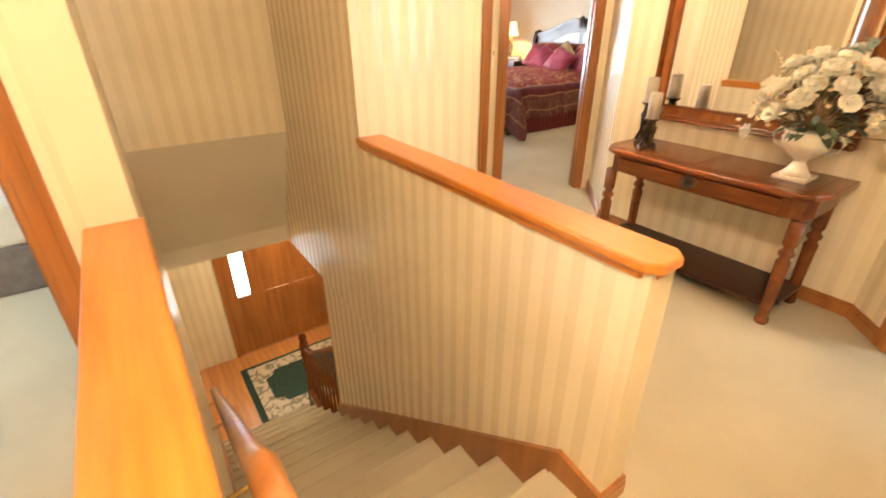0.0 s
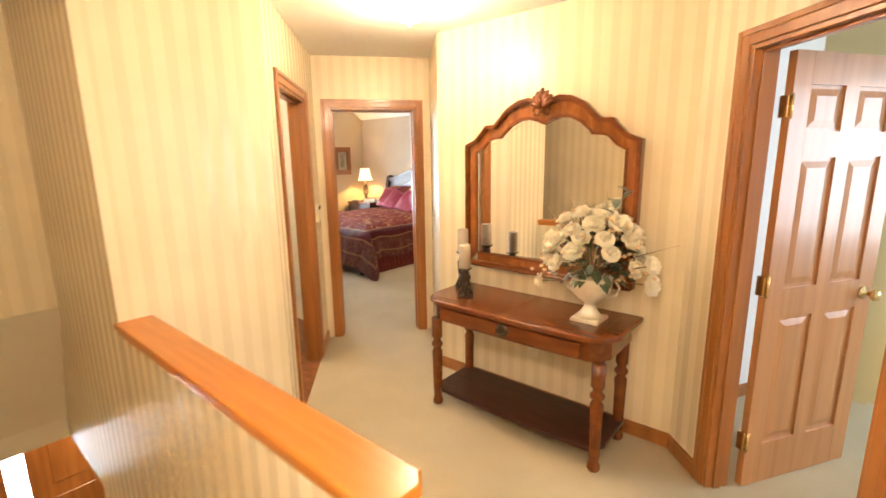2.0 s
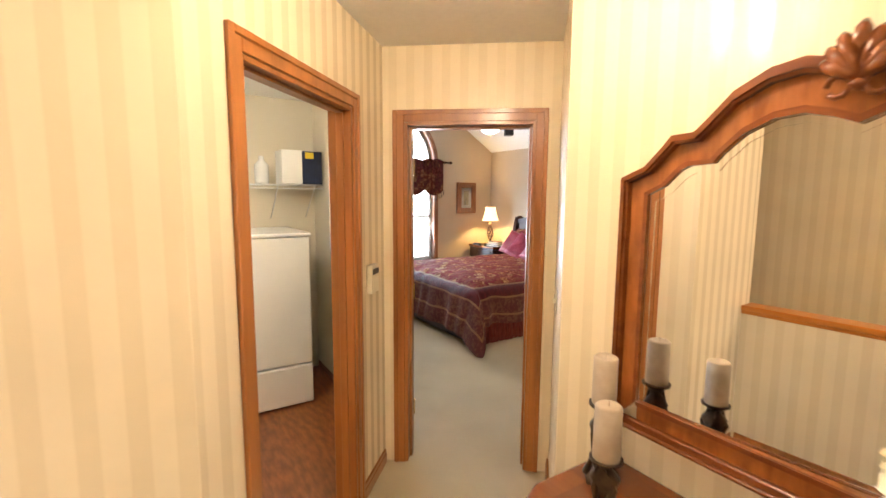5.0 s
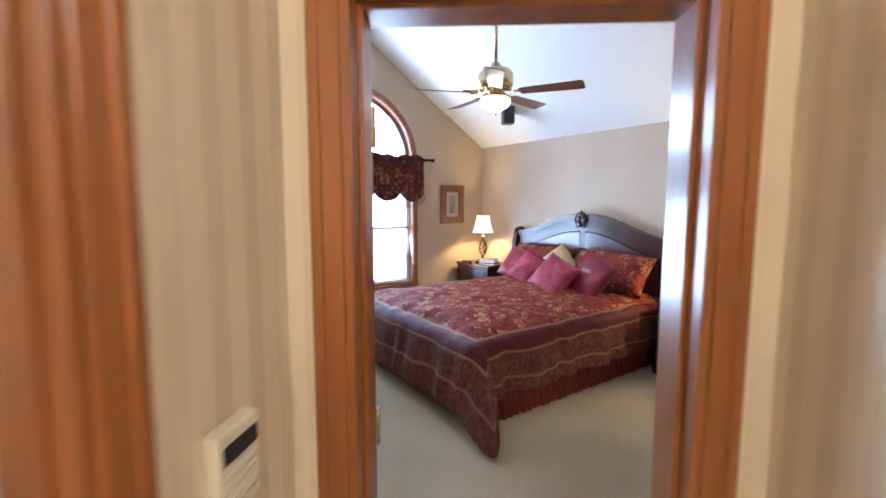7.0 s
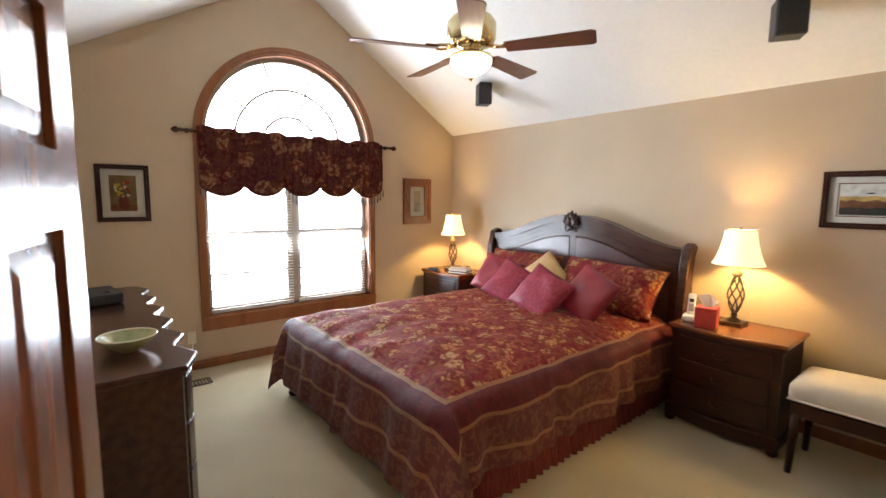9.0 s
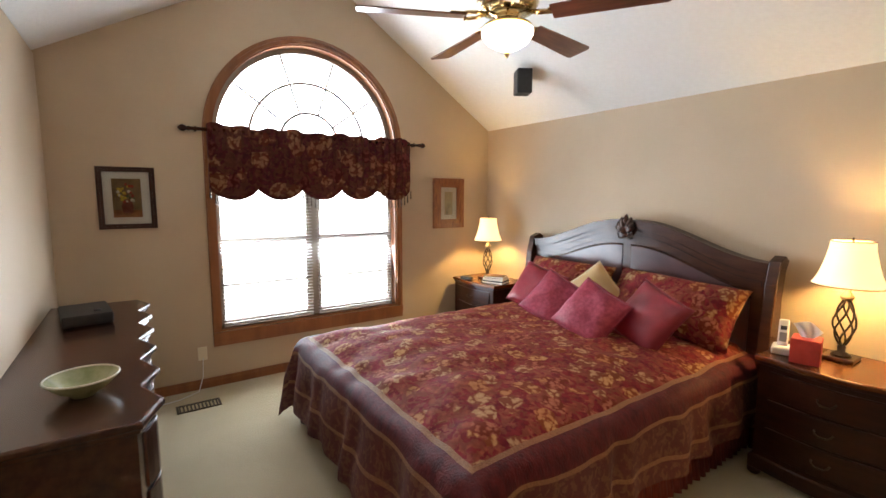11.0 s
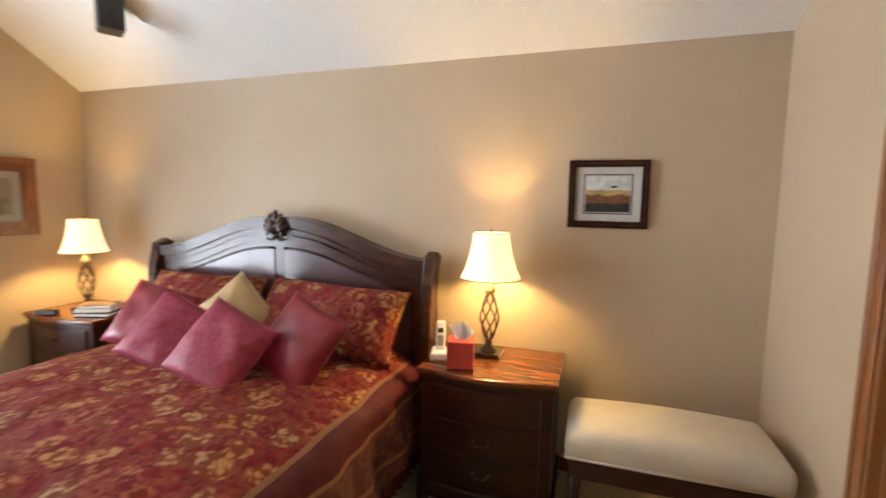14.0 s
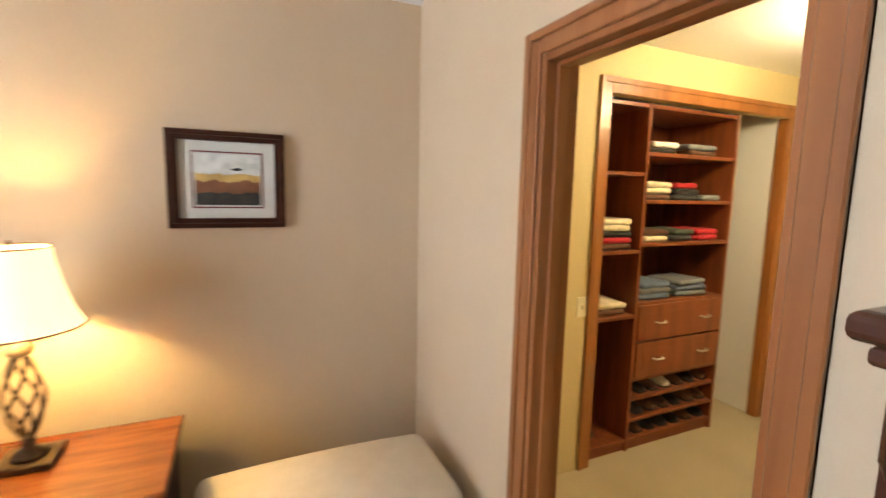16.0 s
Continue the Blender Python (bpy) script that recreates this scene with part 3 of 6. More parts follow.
stairs = thing("stairs", "carpeted staircase going down to the entry", "stairs", kind="structure")
RISE, RUN = 2.75 / 14, 0.264
for i in range(13):
    x1, z = -0.15 - i * RUN, -(i + 1) * RISE
    st = box(x1 - RUN + 0.012, x1 - 0.001, SS + 0.022, SN - 0.022, z - 0.22, z - 0.002)
    tube([(x1 - RUN + 0.004, SS + 0.022, z - 0.017), (x1 - RUN + 0.004, SN - 0.022, z - 0.017)], 0.021, 12, st)
    part("step", st, CARPET, stairs)
tread = box(-0.175, -0.149, SS + 0.022, SN - 0.022, -0.19, -0.001, 0.01, 2)
part("step", tread, CARPET, stairs)
for y0, y1 in ((SN - 0.02, SN - 0.0005), (SS + 0.0005, SS + 0.02)):
    sl = RISE / RUN
    pts = [(0.05, 0.085), (-0.13, 0.12), (-2.50, 0.12 - sl * 2.37), (-2.50, -0.16 - sl * 2.37), (-0.13, -0.25), (0.05, -0.02)] if y0 > 0.5 else [(0.1, 0.085), (-0.13, 0.12), (-3.55, 0.12 - sl * 3.42), (-3.55, -2.75), (-3.3, -2.75), (-0.13, -0.25), (0.1, -0.02)]
    b = join(None, prism(pts, 0, y1 - y0), Matrix(((1, 0, 0, 0), (0, 0, 1, y0), (0, 1, 0, 0), (0, 0, 0, 1))))
    bmesh.ops.recalc_face_normals(b, faces=b.faces[:])
    part("skirt_board", b, OAKV, stairs, "stained oak skirt board")

rail = thing("handrail", "honey oak handrail on the stair wall", "handrail")
r0, r1 = Vector((-0.02, 0.045, 0.76)), Vector((-3.5, 0.045, 0.76 - sl * 3.4))
part("grip", tube([r0 + Vector((0.05, 0, 0.0)), r0 + Vector((-0.1, 0, -0.03)), r0.lerp(r1, 0.1), r1], [0.03, 0.032, 0.032, 0.032], 12), OAKV, rail)
for f in (0.08, 0.4, 0.75):
    p = r0.lerp(r1, f)
    part("bracket", tube([p, p + Vector((0, -0.02, -0.06)), (p.x, SS, p.z - 0.07)], 0.007, 6), BRASS, rail, "brass bracket")

# entry hall below
wall("wall_entry_front", (-5.2, 3.2), (-5.2, SS), -2.75, -0.31, PAPER, "wallpapered front wall of the entry", [(1.27, 2.735, -2.75, -0.68)], thick=0.1)
wall("wall_entry_side", (-1.6, 3.2), (-5.2, 3.2), -2.75, -0.31, PAPER, "wallpapered wall of the entry")
wall("wall_entry_east", (-1.6, SN + 0.113), (-1.6, 3.2), -2.75, -0.31, PAPER, "wallpapered wall of the entry")
wall("wall_entry_stair", (-2.50, SN + 0.113), (-1.6, SN + 0.113), -2.75, -0.31, PAPER, "wallpapered wall of the entry", thick=0.002)
ce = box(-5.3, -3.38, SS - 0.1, 3.3, -0.31, -0.25)
box(-3.38, -1.55, SN + 0.113, 3.3, -0.31, -0.25, bm=ce)
single("ceiling_entry", ce, CEIL, "white ceiling of the entry", "ceiling", kind="structure")
efl = thing("floor_entry", "honey oak strip floor of the entry", "floor", kind="structure")
part("subfloor", box(-5.32, -1.6, SS, 3.2, -2.80, -2.7515), OAKFLOOR, efl)
plank = mesh_of("plank", box(-0.45, 0.45, -0.041, 0.041, -2.762, -2.75, 0.0015, 1), OAKFLOOR)
for r in range(30):
    for c in range(4):
        o = new("plank", plank)
        o.parent = efl
        o.location = (-5.2 + 0.455 + c * 0.903, SS + 0.045 + r * 0.0835, 0)
rug = thing("rug", "dark green rug with a beige floral border", "rug")
part("field", box(-4.86, -3.74, 0.42, 2.0, -2.749, -2.738, 0.004, 1), RUGBORDER, rug)
part("edge", strip([(-4.86, 0.42), (-3.74, 0.42), (-3.74, 2.0), (-4.86, 2.0), (-4.86, 0.42)], [(-4.82, 0.50), (-3.78, 0.50), (-3.78, 1.92), (-4.82, 1.92), (-4.82, 0.50)], 0, 0.004), RUGGREEN, rug, m=Matrix(((1, 0, 0, 0), (0, 0, 1, 0), (0, 1, 0, -2.7385), (0, 0, 0, 1))))
part("medallion", prism([(-4.50, 0.66), (-4.10, 0.66), (-4.06, 0.76), (-3.97, 0.80), (-3.97, 1.64), (-4.06, 1.68), (-4.10, 1.78), (-4.50, 1.78), (-4.54, 1.68), (-4.63, 1.64), (-4.63, 0.80), (-4.54, 0.76)], -2.738, -2.735, 0.001), RUGGREEN, rug)
fd = thing("front_door", "honey oak front door with one glazed side light", "door")
part("frame", strip([(0.465, -2.75), (0.465, -0.69), (1.93, -0.69), (1.93, -2.75)], [(0.52, -2.75), (0.52, -0.75), (1.87, -0.75), (1.87, -2.75)], 0, 0.14), OAKV, fd, m=Matrix(((0, 1, 0, -5.32), (1, 0, 0, 0), (0, 0, 1, 0), (0, 0, 0, 1))))
part("side_panel", box(-5.26, -5.22, 0.52, 0.66, -2.75, -0.75), OAKV, fd)
part("side_panel", box(-5.26, -5.22, 0.82, 0.88, -2.75, -0.75), OAKV, fd)
part("side_panel", box(-5.26, -5.22, 0.66, 0.82, -2.75, -1.85), OAKV, fd)
part("side_panel", box(-5.26, -5.22, 0.66, 0.82, -0.95, -0.75), OAKV, fd)
part("glass", box(-5.25, -5.244, 0.66, 0.82, -1.85, -0.95), GLASS, fd)
leaf = bmesh.new()
box(-5.26, -5.222, 0.8795, 1.872, -2.746, -0.749, 0.002, 1, leaf)
part("leaf", leaf, OAKV, fd)
for y0, y1 in ((1.0, 1.33), (1.42, 1.75)):
    for z0, z1 in ((-2.5, -1.85), (-1.7, -1.15), (-1.05, -0.87)):
        part("panel", box(-5.2215, -5.208, y0, y1, z0, z1, 0.006, 1), OAKV, fd)
part("knob", lathe([(0.03, 0), (0.012, 0.01), (0.012, 0.03), (0.03, 0.045), (0.028, 0.06), (0.01, 0.065)], 14), BRASS, fd, "brass knob", m=pose(-5.222, 1.78, -1.80, 0, 90, 0))
part("threshold", box(-5.34, -5.19, 0.46, 1.935, -2.80, -2.744, 0.003, 1), OAKV, fd)
bal = thing("balustrade", "turned cherry newel and balusters at the foot of the stairs", "balustrade")
NEWEL = [(0.05, 0), (0.05, 0.25), (0.035, 0.28), (0.045, 0.36), (0.028, 0.5), (0.04, 0.72), (0.03, 0.76), (0.048, 0.78), (0.048, 0.98), (0.03, 1.0), (0.045, 1.04), (0.04, 1.08), (0.01, 1.1)]
part("newel", lathe(NEWEL, 14, at=(-3.70, 1.02, -2.75)), CHERRY, bal)
part("rail", tube([(-3.70, 1.02, -1.83), (-3.4, 1.02, -1.72), (-2.51, 1.02, -1.05)], 0.03, 8), CHERRY, bal)
part("base", box(-3.62, -2.5, 0.965, 1.07, -2.75, -2.40), CHERRY, bal)
for i in range(9):
    x = -3.55 + i * 0.115
    zt = -1.78 + max(0, (x + 3.4)) * 0.755
    h = zt + 2.40
    part("baluster", lathe([(0.016, 0), (0.016, 0.12 * h), (0.022, 0.2 * h), (0.012, 0.4 * h), (0.019, 0.7 * h), (0.012, 0.8 * h), (0.013, h)], 8, at=(x, 1.02, -2.40)), CHERRY, bal)


# ---- neighbouring rooms ----
LW = (-4.45, 1.15)
wall("wall_laundry_back", (-4.45, 2.885), LW, 0, H, CREAM, "cream laundry wall", [(0.94, 1.56, 1.05, 1.97)])
wall("wall_laundry_south", LW, (-1.65, 1.15), 0, H, CREAM, "cream laundry wall")
wall("wall_laundry_north", (-2.74, 2.885), (-4.45, 2.885), 0, H, CREAM, "cream laundry wall", thick=0.012)
lc = prism([(-4.5, 1.1), (-1.6, 1.1), (-1.66, 1.66), (-2.78, 2.70), (-2.78, 2.89), (-4.5, 2.89)], H, H + 0.05)
single("ceiling_laundry", lc, WHITE, "white laundry ceiling", "ceiling", kind="structure")
LF = [(-4.5, 1.1), (-1.60, 1.1), C[6], C[5], (-2.78, 2.89), (-4.5, 2.89)]
single("floor_laundry", prism([(x, y) for x, y in LF], -0.05, 0.002), VINYLWOOD, "reddish wood-look laundry floor", "floor", kind="structure")
n5 = (C[5][0] - 0.683 * 0.11, C[5][1] - 0.730 * 0.11)
n6 = (C[6][0] - 0.683 * 0.11, C[6][1] - 0.730 * 0.11)
wall("wall_laundry_door_inside", n6, n5, 0, H, CREAM, "cream laundry wall", [(1.53 - 1.285, 1.53 - 0.455, 0, 2.03)], thick=0.052)

washer = thing("washing_machine", "white washing machine on a storage pedestal", "washing machine")
part("body", box(-4.40, -3.70, 1.95, 2.62, 0.335, 1.31, 0.012, 3), ENAMEL, washer)
part("pedestal", box(-4.40, -3.695, 1.95, 2.62, 0.02, 0.325, 0.012, 3), ENAMEL, washer)
part("top", box(-4.41, -3.69, 1.94, 2.63, 1.312, 1.34, 0.01, 3), ENAMEL, washer)
lwin = thing("window_2", "small white sash window with oak casing in the laundry", "window", Matrix(((0, -1, 0, -4.45), (1, 0, 0, 1.635), (0, 0, 1, 0), (0, 0, 0, 1))), kind="structure")
OUT_W = [(-0.375, 0.985), (0.375, 0.985), (0.375, 2.035), (-0.375, 2.035), (-0.375, 0.985)]
IN_W = [(-0.31, 1.05), (0.31, 1.05), (0.31, 1.97), (-0.31, 1.97), (-0.31, 1.05)]
part("casing", strip(OUT_W, IN_W, -0.018, -0.0005), OAKV, lwin)
part("jamb_lining", strip(IN_W, [(x * 0.96, 1.51 + (z - 1.51) * 0.97) for x, z in IN_W], -0.002, 0.055), OAKV, lwin)
part("sash", strip([(x * 0.955, 1.51 + (z - 1.51) * 0.965) for x, z in IN_W], [(x * 0.84, 1.51 + (z - 1.51) * 0.89) for x, z in IN_W], 0.02, 0.05), WHITE, lwin)
part("meeting_rail", box(-0.262, 0.262, 0.018, 0.048, 1.44, 1.475, 0.003, 1), WHITE, lwin)
part("pane", box(-0.262, 0.262, 0.036, 0.040, 1.10, 1.92), GLASS, lwin).visible_shadow = False
hose = thing("drain_hose", "black drain hose in a recessed wall box", "hose")
part("wall_box", box(-4.445, -4.41, 2.66, 2.80, 1.05, 1.22, 0.004, 1), PLASTIC, hose)
part("hose", tube([(-4.40, 2.73, 1.14), (-4.33, 2.72, 1.10), (-4.30, 2.68, 1.0), (-4.36, 2.65, 0.8), (-4.38, 2.64, 0.4)], 0.018, 8), BLACK, hose)
ws = thing("wire_shelf", "white wire shelf on the laundry wall", "shelf")
for i in range(4):
    part("wire", tube([(-4.43 + i * 0.1, 2.12, 1.70), (-4.43 + i * 0.1, 2.87, 1.70)], 0.004, 6), ENAMEL, ws)
part("lip", tube([(-4.12, 2.12, 1.67), (-4.12, 2.87, 1.67)], 0.004, 6), ENAMEL, ws)
cross = mesh_of("cross_wire", tube([(-4.44, 0, 1.705), (-4.12, 0, 1.705), (-4.12, 0, 1.67)], 0.002, 4), ENAMEL)
for i in range(28):
    o = new("cross_wire", cross)
    o.parent, o.location = ws, (0, 2.14 + i * 0.0265, 0)
for y in (2.2, 2.5, 2.8):
    part("brace", tube([(-4.13, y, 1.695), (-4.445, y, 1.42)], 0.005, 6), ENAMEL, ws)
bx = thing("detergent_carton", "blue and yellow printed carton on the wire shelf", "box")
part("carton", box(-4.38, -4.16, 2.705, 2.872, 1.708, 1.98, 0.003, 1), mat("dark_blue_card", (0.008, 0.014, 0.04), (0.015, 0.03, 0.09), rough=0.4, scale=5), bx)
part("flap", box(-4.39, -4.155, 2.54, 2.7035, 1.708, 1.985, 0.003, 1), WHITE, bx, "white end of the carton")
part("label", box(-4.1595, -4.156, 2.73, 2.80, 1.92, 1.97), mat("yellow_print", (0.7, 0.5, 0.03), rough=0.5), bx, "yellow label")
single("plastic_bottle", lathe([(0.05, 0), (0.055, 0.02), (0.055, 0.15), (0.02, 0.19), (0.02, 0.22), (0.005, 0.225)], 14), ENAMEL, "white plastic bottle on the wire shelf", "bottle", pose(-4.25, 2.40, 1.708))

wall("wall_side_room_left", (3.5, 4.75), (0.75, 4.75), 0, H, WHITE, "white painted wall of the side room")
wall("wall_side_room_window", (3.4, 1.4), (3.4, 4.75), 0, H, WHITE, "white painted wall of the side room")
wall("wall_side_room_closet", (0.78, 4.75), (0.02, 3.20), 0, H, WHITE, "white painted wall of the side room")
wall("wall_side_room_south", (1.76, 1.4), (3.4, 1.4), 0, H, WHITE, "white painted wall of the side room")
d1 = (C[1][0] + 0.714 * 0.11, C[1][1] + 0.70 * 0.11)
d2 = (C[2][0] + 0.714 * 0.11, C[2][1] + 0.70 * 0.11)
wall("wall_side_room_door_inside", d2, d1, 0, H, WHITE, "white painted wall of the side room", [(0.30, 1.01, 0, 2.03)], thick=0.052)
single("ceiling_side_room", prism([(0.1, 2.95), (1.7, 1.38), (3.5, 1.35), (3.5, 4.8), (0.7, 4.8)], H, H + 0.05), WHITE, "white ceiling of the side room", "ceiling", kind="structure")
skw = skirting(bmesh.new(), (3.5, 4.75), (0.75, 4.75), [(0, 2.7)])
skirting(skw, (0.78, 4.75), (0.02, 3.20), [(0, 1.7)])
single("baseboard_side_room", skw, OAKV, "oak baseboard of the side room", "baseboard", kind="structure")
six_panel_door("side_room_door", pose(0.47, 2.875, 0, 0, 0, 57), 0.70, 2.01, mat("pale_oak_door", (0.38, 0.165, 0.06), (0.46, 0.21, 0.08), rough=0.36, scale=12, stretch=(2, 2, 0.08), coat=0.2), "pale oak six-panel door standing open into a white room")
six_panel_door("bedroom_door", pose(-2.80, 2.995, 0, 0, 0, 168), 0.70, 2.01, mat("glossy_stained_oak_door", (0.15, 0.045, 0.016), (0.24, 0.08, 0.03), rough=0.27, scale=12, stretch=(2, 2, 0.08), coat=0.12, spec=0.4), "glossy stained oak six-panel door standing open")

wall("wall_guest_far", (-4.2, -0.16), (-4.2, -3.0), 0, H, WHITE, "white painted wall of the guest room")
wall("wall_guest_south", (-4.2, -3.0), (-1.03, -3.0), 0, H, WHITE, "white painted wall of the guest room", thick=0.02)
wall("wall_guest_inside", (-1.14, -3.0), (-1.14, -0.162), 0, H, WHITE, "white painted wall of the guest room", [(1.985, 2.725, 0, 2.03)], thick=0.052)
wall("wall_guest_north", (-1.14, -0.162), (-4.2, -0.162), 0, H, WHITE, "white painted wall of the guest room", thick=0.001)
single("ceiling_guest", box(-4.25, -1.1, -3.05, -0.15, H, H + 0.05), WHITE, "white ceiling of the guest room", "ceiling", kind="structure")
gb = thing("guest_bed", "guest bed with a white cover and a taupe skirt", "bed")
part("cover", box(-4.1, -2.85, -2.6, -0.55, 0.28, 0.56, 0.05, 3), LINEN, gb)
part("skirt", box(-4.08, -2.83, -2.58, -0.57, 0.0, 0.29, 0.01, 1), mat("taupe_fabric", (0.16, 0.12, 0.09), (0.20, 0.155, 0.12), rough=0.9, scale=20, bump=0.2), gb)


def ceiling_light(x, y, label):
    th = thing("ceiling_light", label, "ceiling light", pose(x, y, H))
    part("base_plate", lathe([(0.10, -0.025), (0.11, -0.02), (0.11, -0.001)], 24), BRASS, th)
    part("glass_bowl", smooth(lathe([(0.008, -0.115), (0.06, -0.105), (0.11, -0.075), (0.13, -0.04), (0.125, -0.026)], 28)), GLOBE, th, "lit frosted glass bowl")
    part("finial", lathe([(0.004, -0.135), (0.01, -0.128), (0.006, -0.114)], 10), BRASS, th)


ceiling_light(-1.20, 2.38, "brass ceiling light with a lit frosted bowl")
ceiling_light(0.55, 0.15, "brass ceiling light with a lit frosted bowl")
ceiling_light(-0.55, 6.1, "brass ceiling light with a lit frosted bowl in the closet")


# ---- hall furniture ----
def spindle(r, h):
    """Profile of a turned and fluted console leg."""
    k = [(0.9, 0), (1.1, 0.02), (1.0, 0.06), (0.75, 0.08), (0.8, 0.10), (0.95, 0.2), (1.05, 0.55), (1.12, 0.62), (0.7, 0.66), (1.15, 0.69), (1.2, 0.71), (0.8, 0.74), (0.75, 0.76), (1.1, 0.79), (1.1, 1.0)]
    return [(r * a, h * b) for a, b in k]


con = thing("console_table", "cherry console table with turned legs and lower shelf", "console table", pose(-0.655, 2.72, 0))


def bowed(w, d, c, bow):
    pts = [(-w, d), (-w, -d + c * 1.2), (-w + c * 0.4, -d + c * 0.35), (-w + c, -d)]
    pts += [(-w + c + (2 * w - 2 * c) * t / 8, -d - bow * math.sin(math.pi * t / 8)) for t in range(1, 8)]
    return pts + [(w - c, -d), (w - c * 0.4, -d + c * 0.35), (w, -d + c * 1.2), (w, d)]


part("top", prism(bowed(0.61, 0.235, 0.11, 0.02), 0.705, 0.737, 0.009), CHERRY, con)
for a, b in ((-0.53, -0.03), (0.03, 0.53)):
    part("inlay", box(a, b, -0.17, 0.19, 0.730, 0.7386), mat("burl_veneer", (0.112, 0.030, 0.008), (0.130, 0.038, 0.010), rough=0.26, scale=14, coat=0.4), con, "dark burl veneer panel")
part("apron", prism(bowed(0.565, 0.20, 0.08, 0.015), 0.595, 0.704, 0.003), CHERRY, con)
part("drawer", box(-0.45, 0.45, -0.232, -0.205, 0.61, 0.692, 0.004, 1), CHERRY, con)
part("pull", tube([(-0.035, -0.235, 0.655), (-0.02, -0.25, 0.64), (0.02, -0.25, 0.64), (0.035, -0.235, 0.655)], 0.006, 8), IRON, con, "dark metal pull")
part("back_plate", lathe([(0.04, 0), (0.04, 0.004), (0.02, 0.006)], 14), IRON, con, m=pose(0, -0.232, 0.655, 90, 0, 0))
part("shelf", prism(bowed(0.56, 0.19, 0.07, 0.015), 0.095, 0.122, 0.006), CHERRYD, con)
for x in (-0.53, 0.53):
    for y in (-0.175, 0.175):
        part("leg", lathe(spindle(0.031, 0.595), 14, at=(x, y, 0)), CHERRY, con)


def crest(parent, x, y, z, s, material):
    """A carved shell of leaves."""
    base = part("carved_crest", lathe([(0.001, -0.12 * s), (0.16 * s, 0), (0.001, 0.14 * s)], 12, at=(x, y - 0.02, z - 0.12 * s)), material, parent, "carved shell and leaf crest")
    for k in range(-3, 4):
        a = k * 0.34
        l = s * (1.0 - 0.10 * abs(k))
        pts = [(l * math.sin(a) * t, -0.012 - 0.02 * math.sin(math.pi * t), l * math.cos(a) * t) for t in (0, 0.3, 0.6, 0.85, 1)]
        part("carved_leaf", tube([(x + p[0], y + p[1], z + p[2]) for p in pts], [0.10 * s, 0.13 * s, 0.15 * s, 0.13 * s, 0.05 * s], 8), material, base)
    for sg in (-1, 1):
        spiral = [(x + sg * s * (0.28 + 0.18 * math.cos(t)), y - 0.022, z - 0.12 * s + s * 0.2 * math.sin(t)) for t in [i * 0.7 for i in range(9)]]
        part("scroll", tube(spiral, 0.055 * s, 8), material, base)


def mirror():
    th = thing("wall_mirror", "arched cherry-framed mirror with a carved crest", "mirror", pose(-0.677, 2.983, 0))
    ho = [(0.567, 0.88), (0.567, 1.30), (0.567, 1.685), (0.49, 1.715), (0.43, 1.775), (0.41, 1.80), (0.345, 1.803), (0.315, 1.83), (0.25, 1.895), (0.17, 1.935), (0.10, 1.945), (0.045, 1.93), (0, 1.91)]
    hi = [(0.48, 0.965), (0.48, 1.30), (0.48, 1.63), (0.43, 1.655), (0.385, 1.70), (0.36, 1.712), (0.295, 1.716), (0.275, 1.74), (0.225, 1.785), (0.16, 1.815), (0.10, 1.82), (0.045, 1.805), (0, 1.785)]

    def full(half):
        return [(-x, z) for x, z in half] + [(x, z) for x, z in half[::-1][1:]]

    def blend(f):
        return [(a[0] * (1 - f) + b[0] * f, a[1] * (1 - f) + b[1] * f) for a, b in zip(ho, hi)]

    fr = strip(full(ho), full(hi), -0.03, 0)
    box(-0.48, 0.48, -0.03, 0, 0.88, 0.965, bm=fr)
    part("frame", fr, mat("figured_cherry_veneer", (0.19, 0.055, 0.012), (0.29, 0.095, 0.022), rough=0.24, scale=16, stretch=(2, 1, 0.6), coat=0.5), th)
    md = strip(full(ho), full(blend(0.3)), -0.052, -0.03)
    strip(full(blend(0.06)), full(blend(0.22)), -0.062, -0.05, md)
    box(-0.54, 0.54, -0.052, -0.03, 0.88, 0.908, 0.004, 1, md)
    box(-0.56, 0.56, -0.060, -0.03, 0.872, 0.886, 0.004, 1, md)
    part("outer_moulding", md, CHERRY, th)
    im = strip(full(blend(0.86)), full(blend(1.0)), -0.04, -0.029)
    box(-0.48, 0.48, -0.04, -0.029, 0.953, 0.967, bm=im)
    part("inner_moulding", im, CHERRY, th)
    gl = bmesh.new()
    loop = full(hi)
    gl.faces.new([gl.verts.new((x, -0.016 + 0.026 * x, z)) for x, z in loop])
    part("mirror_glass", gl, MIRROR, th)
    bev = strip(full(hi), full([(x * 0.955, z - 0.02 if z > 1 else z + 0.02) for x, z in hi]), -0.0185, -0.0165)
    for v in bev.verts:
        v.co.y += 0.026 * v.co.x
    part("bevelled_edge", bev, MIRROR, th)
    crest(th, 0, -0.045, 1.875, 0.115, CHERRY)


mirror()


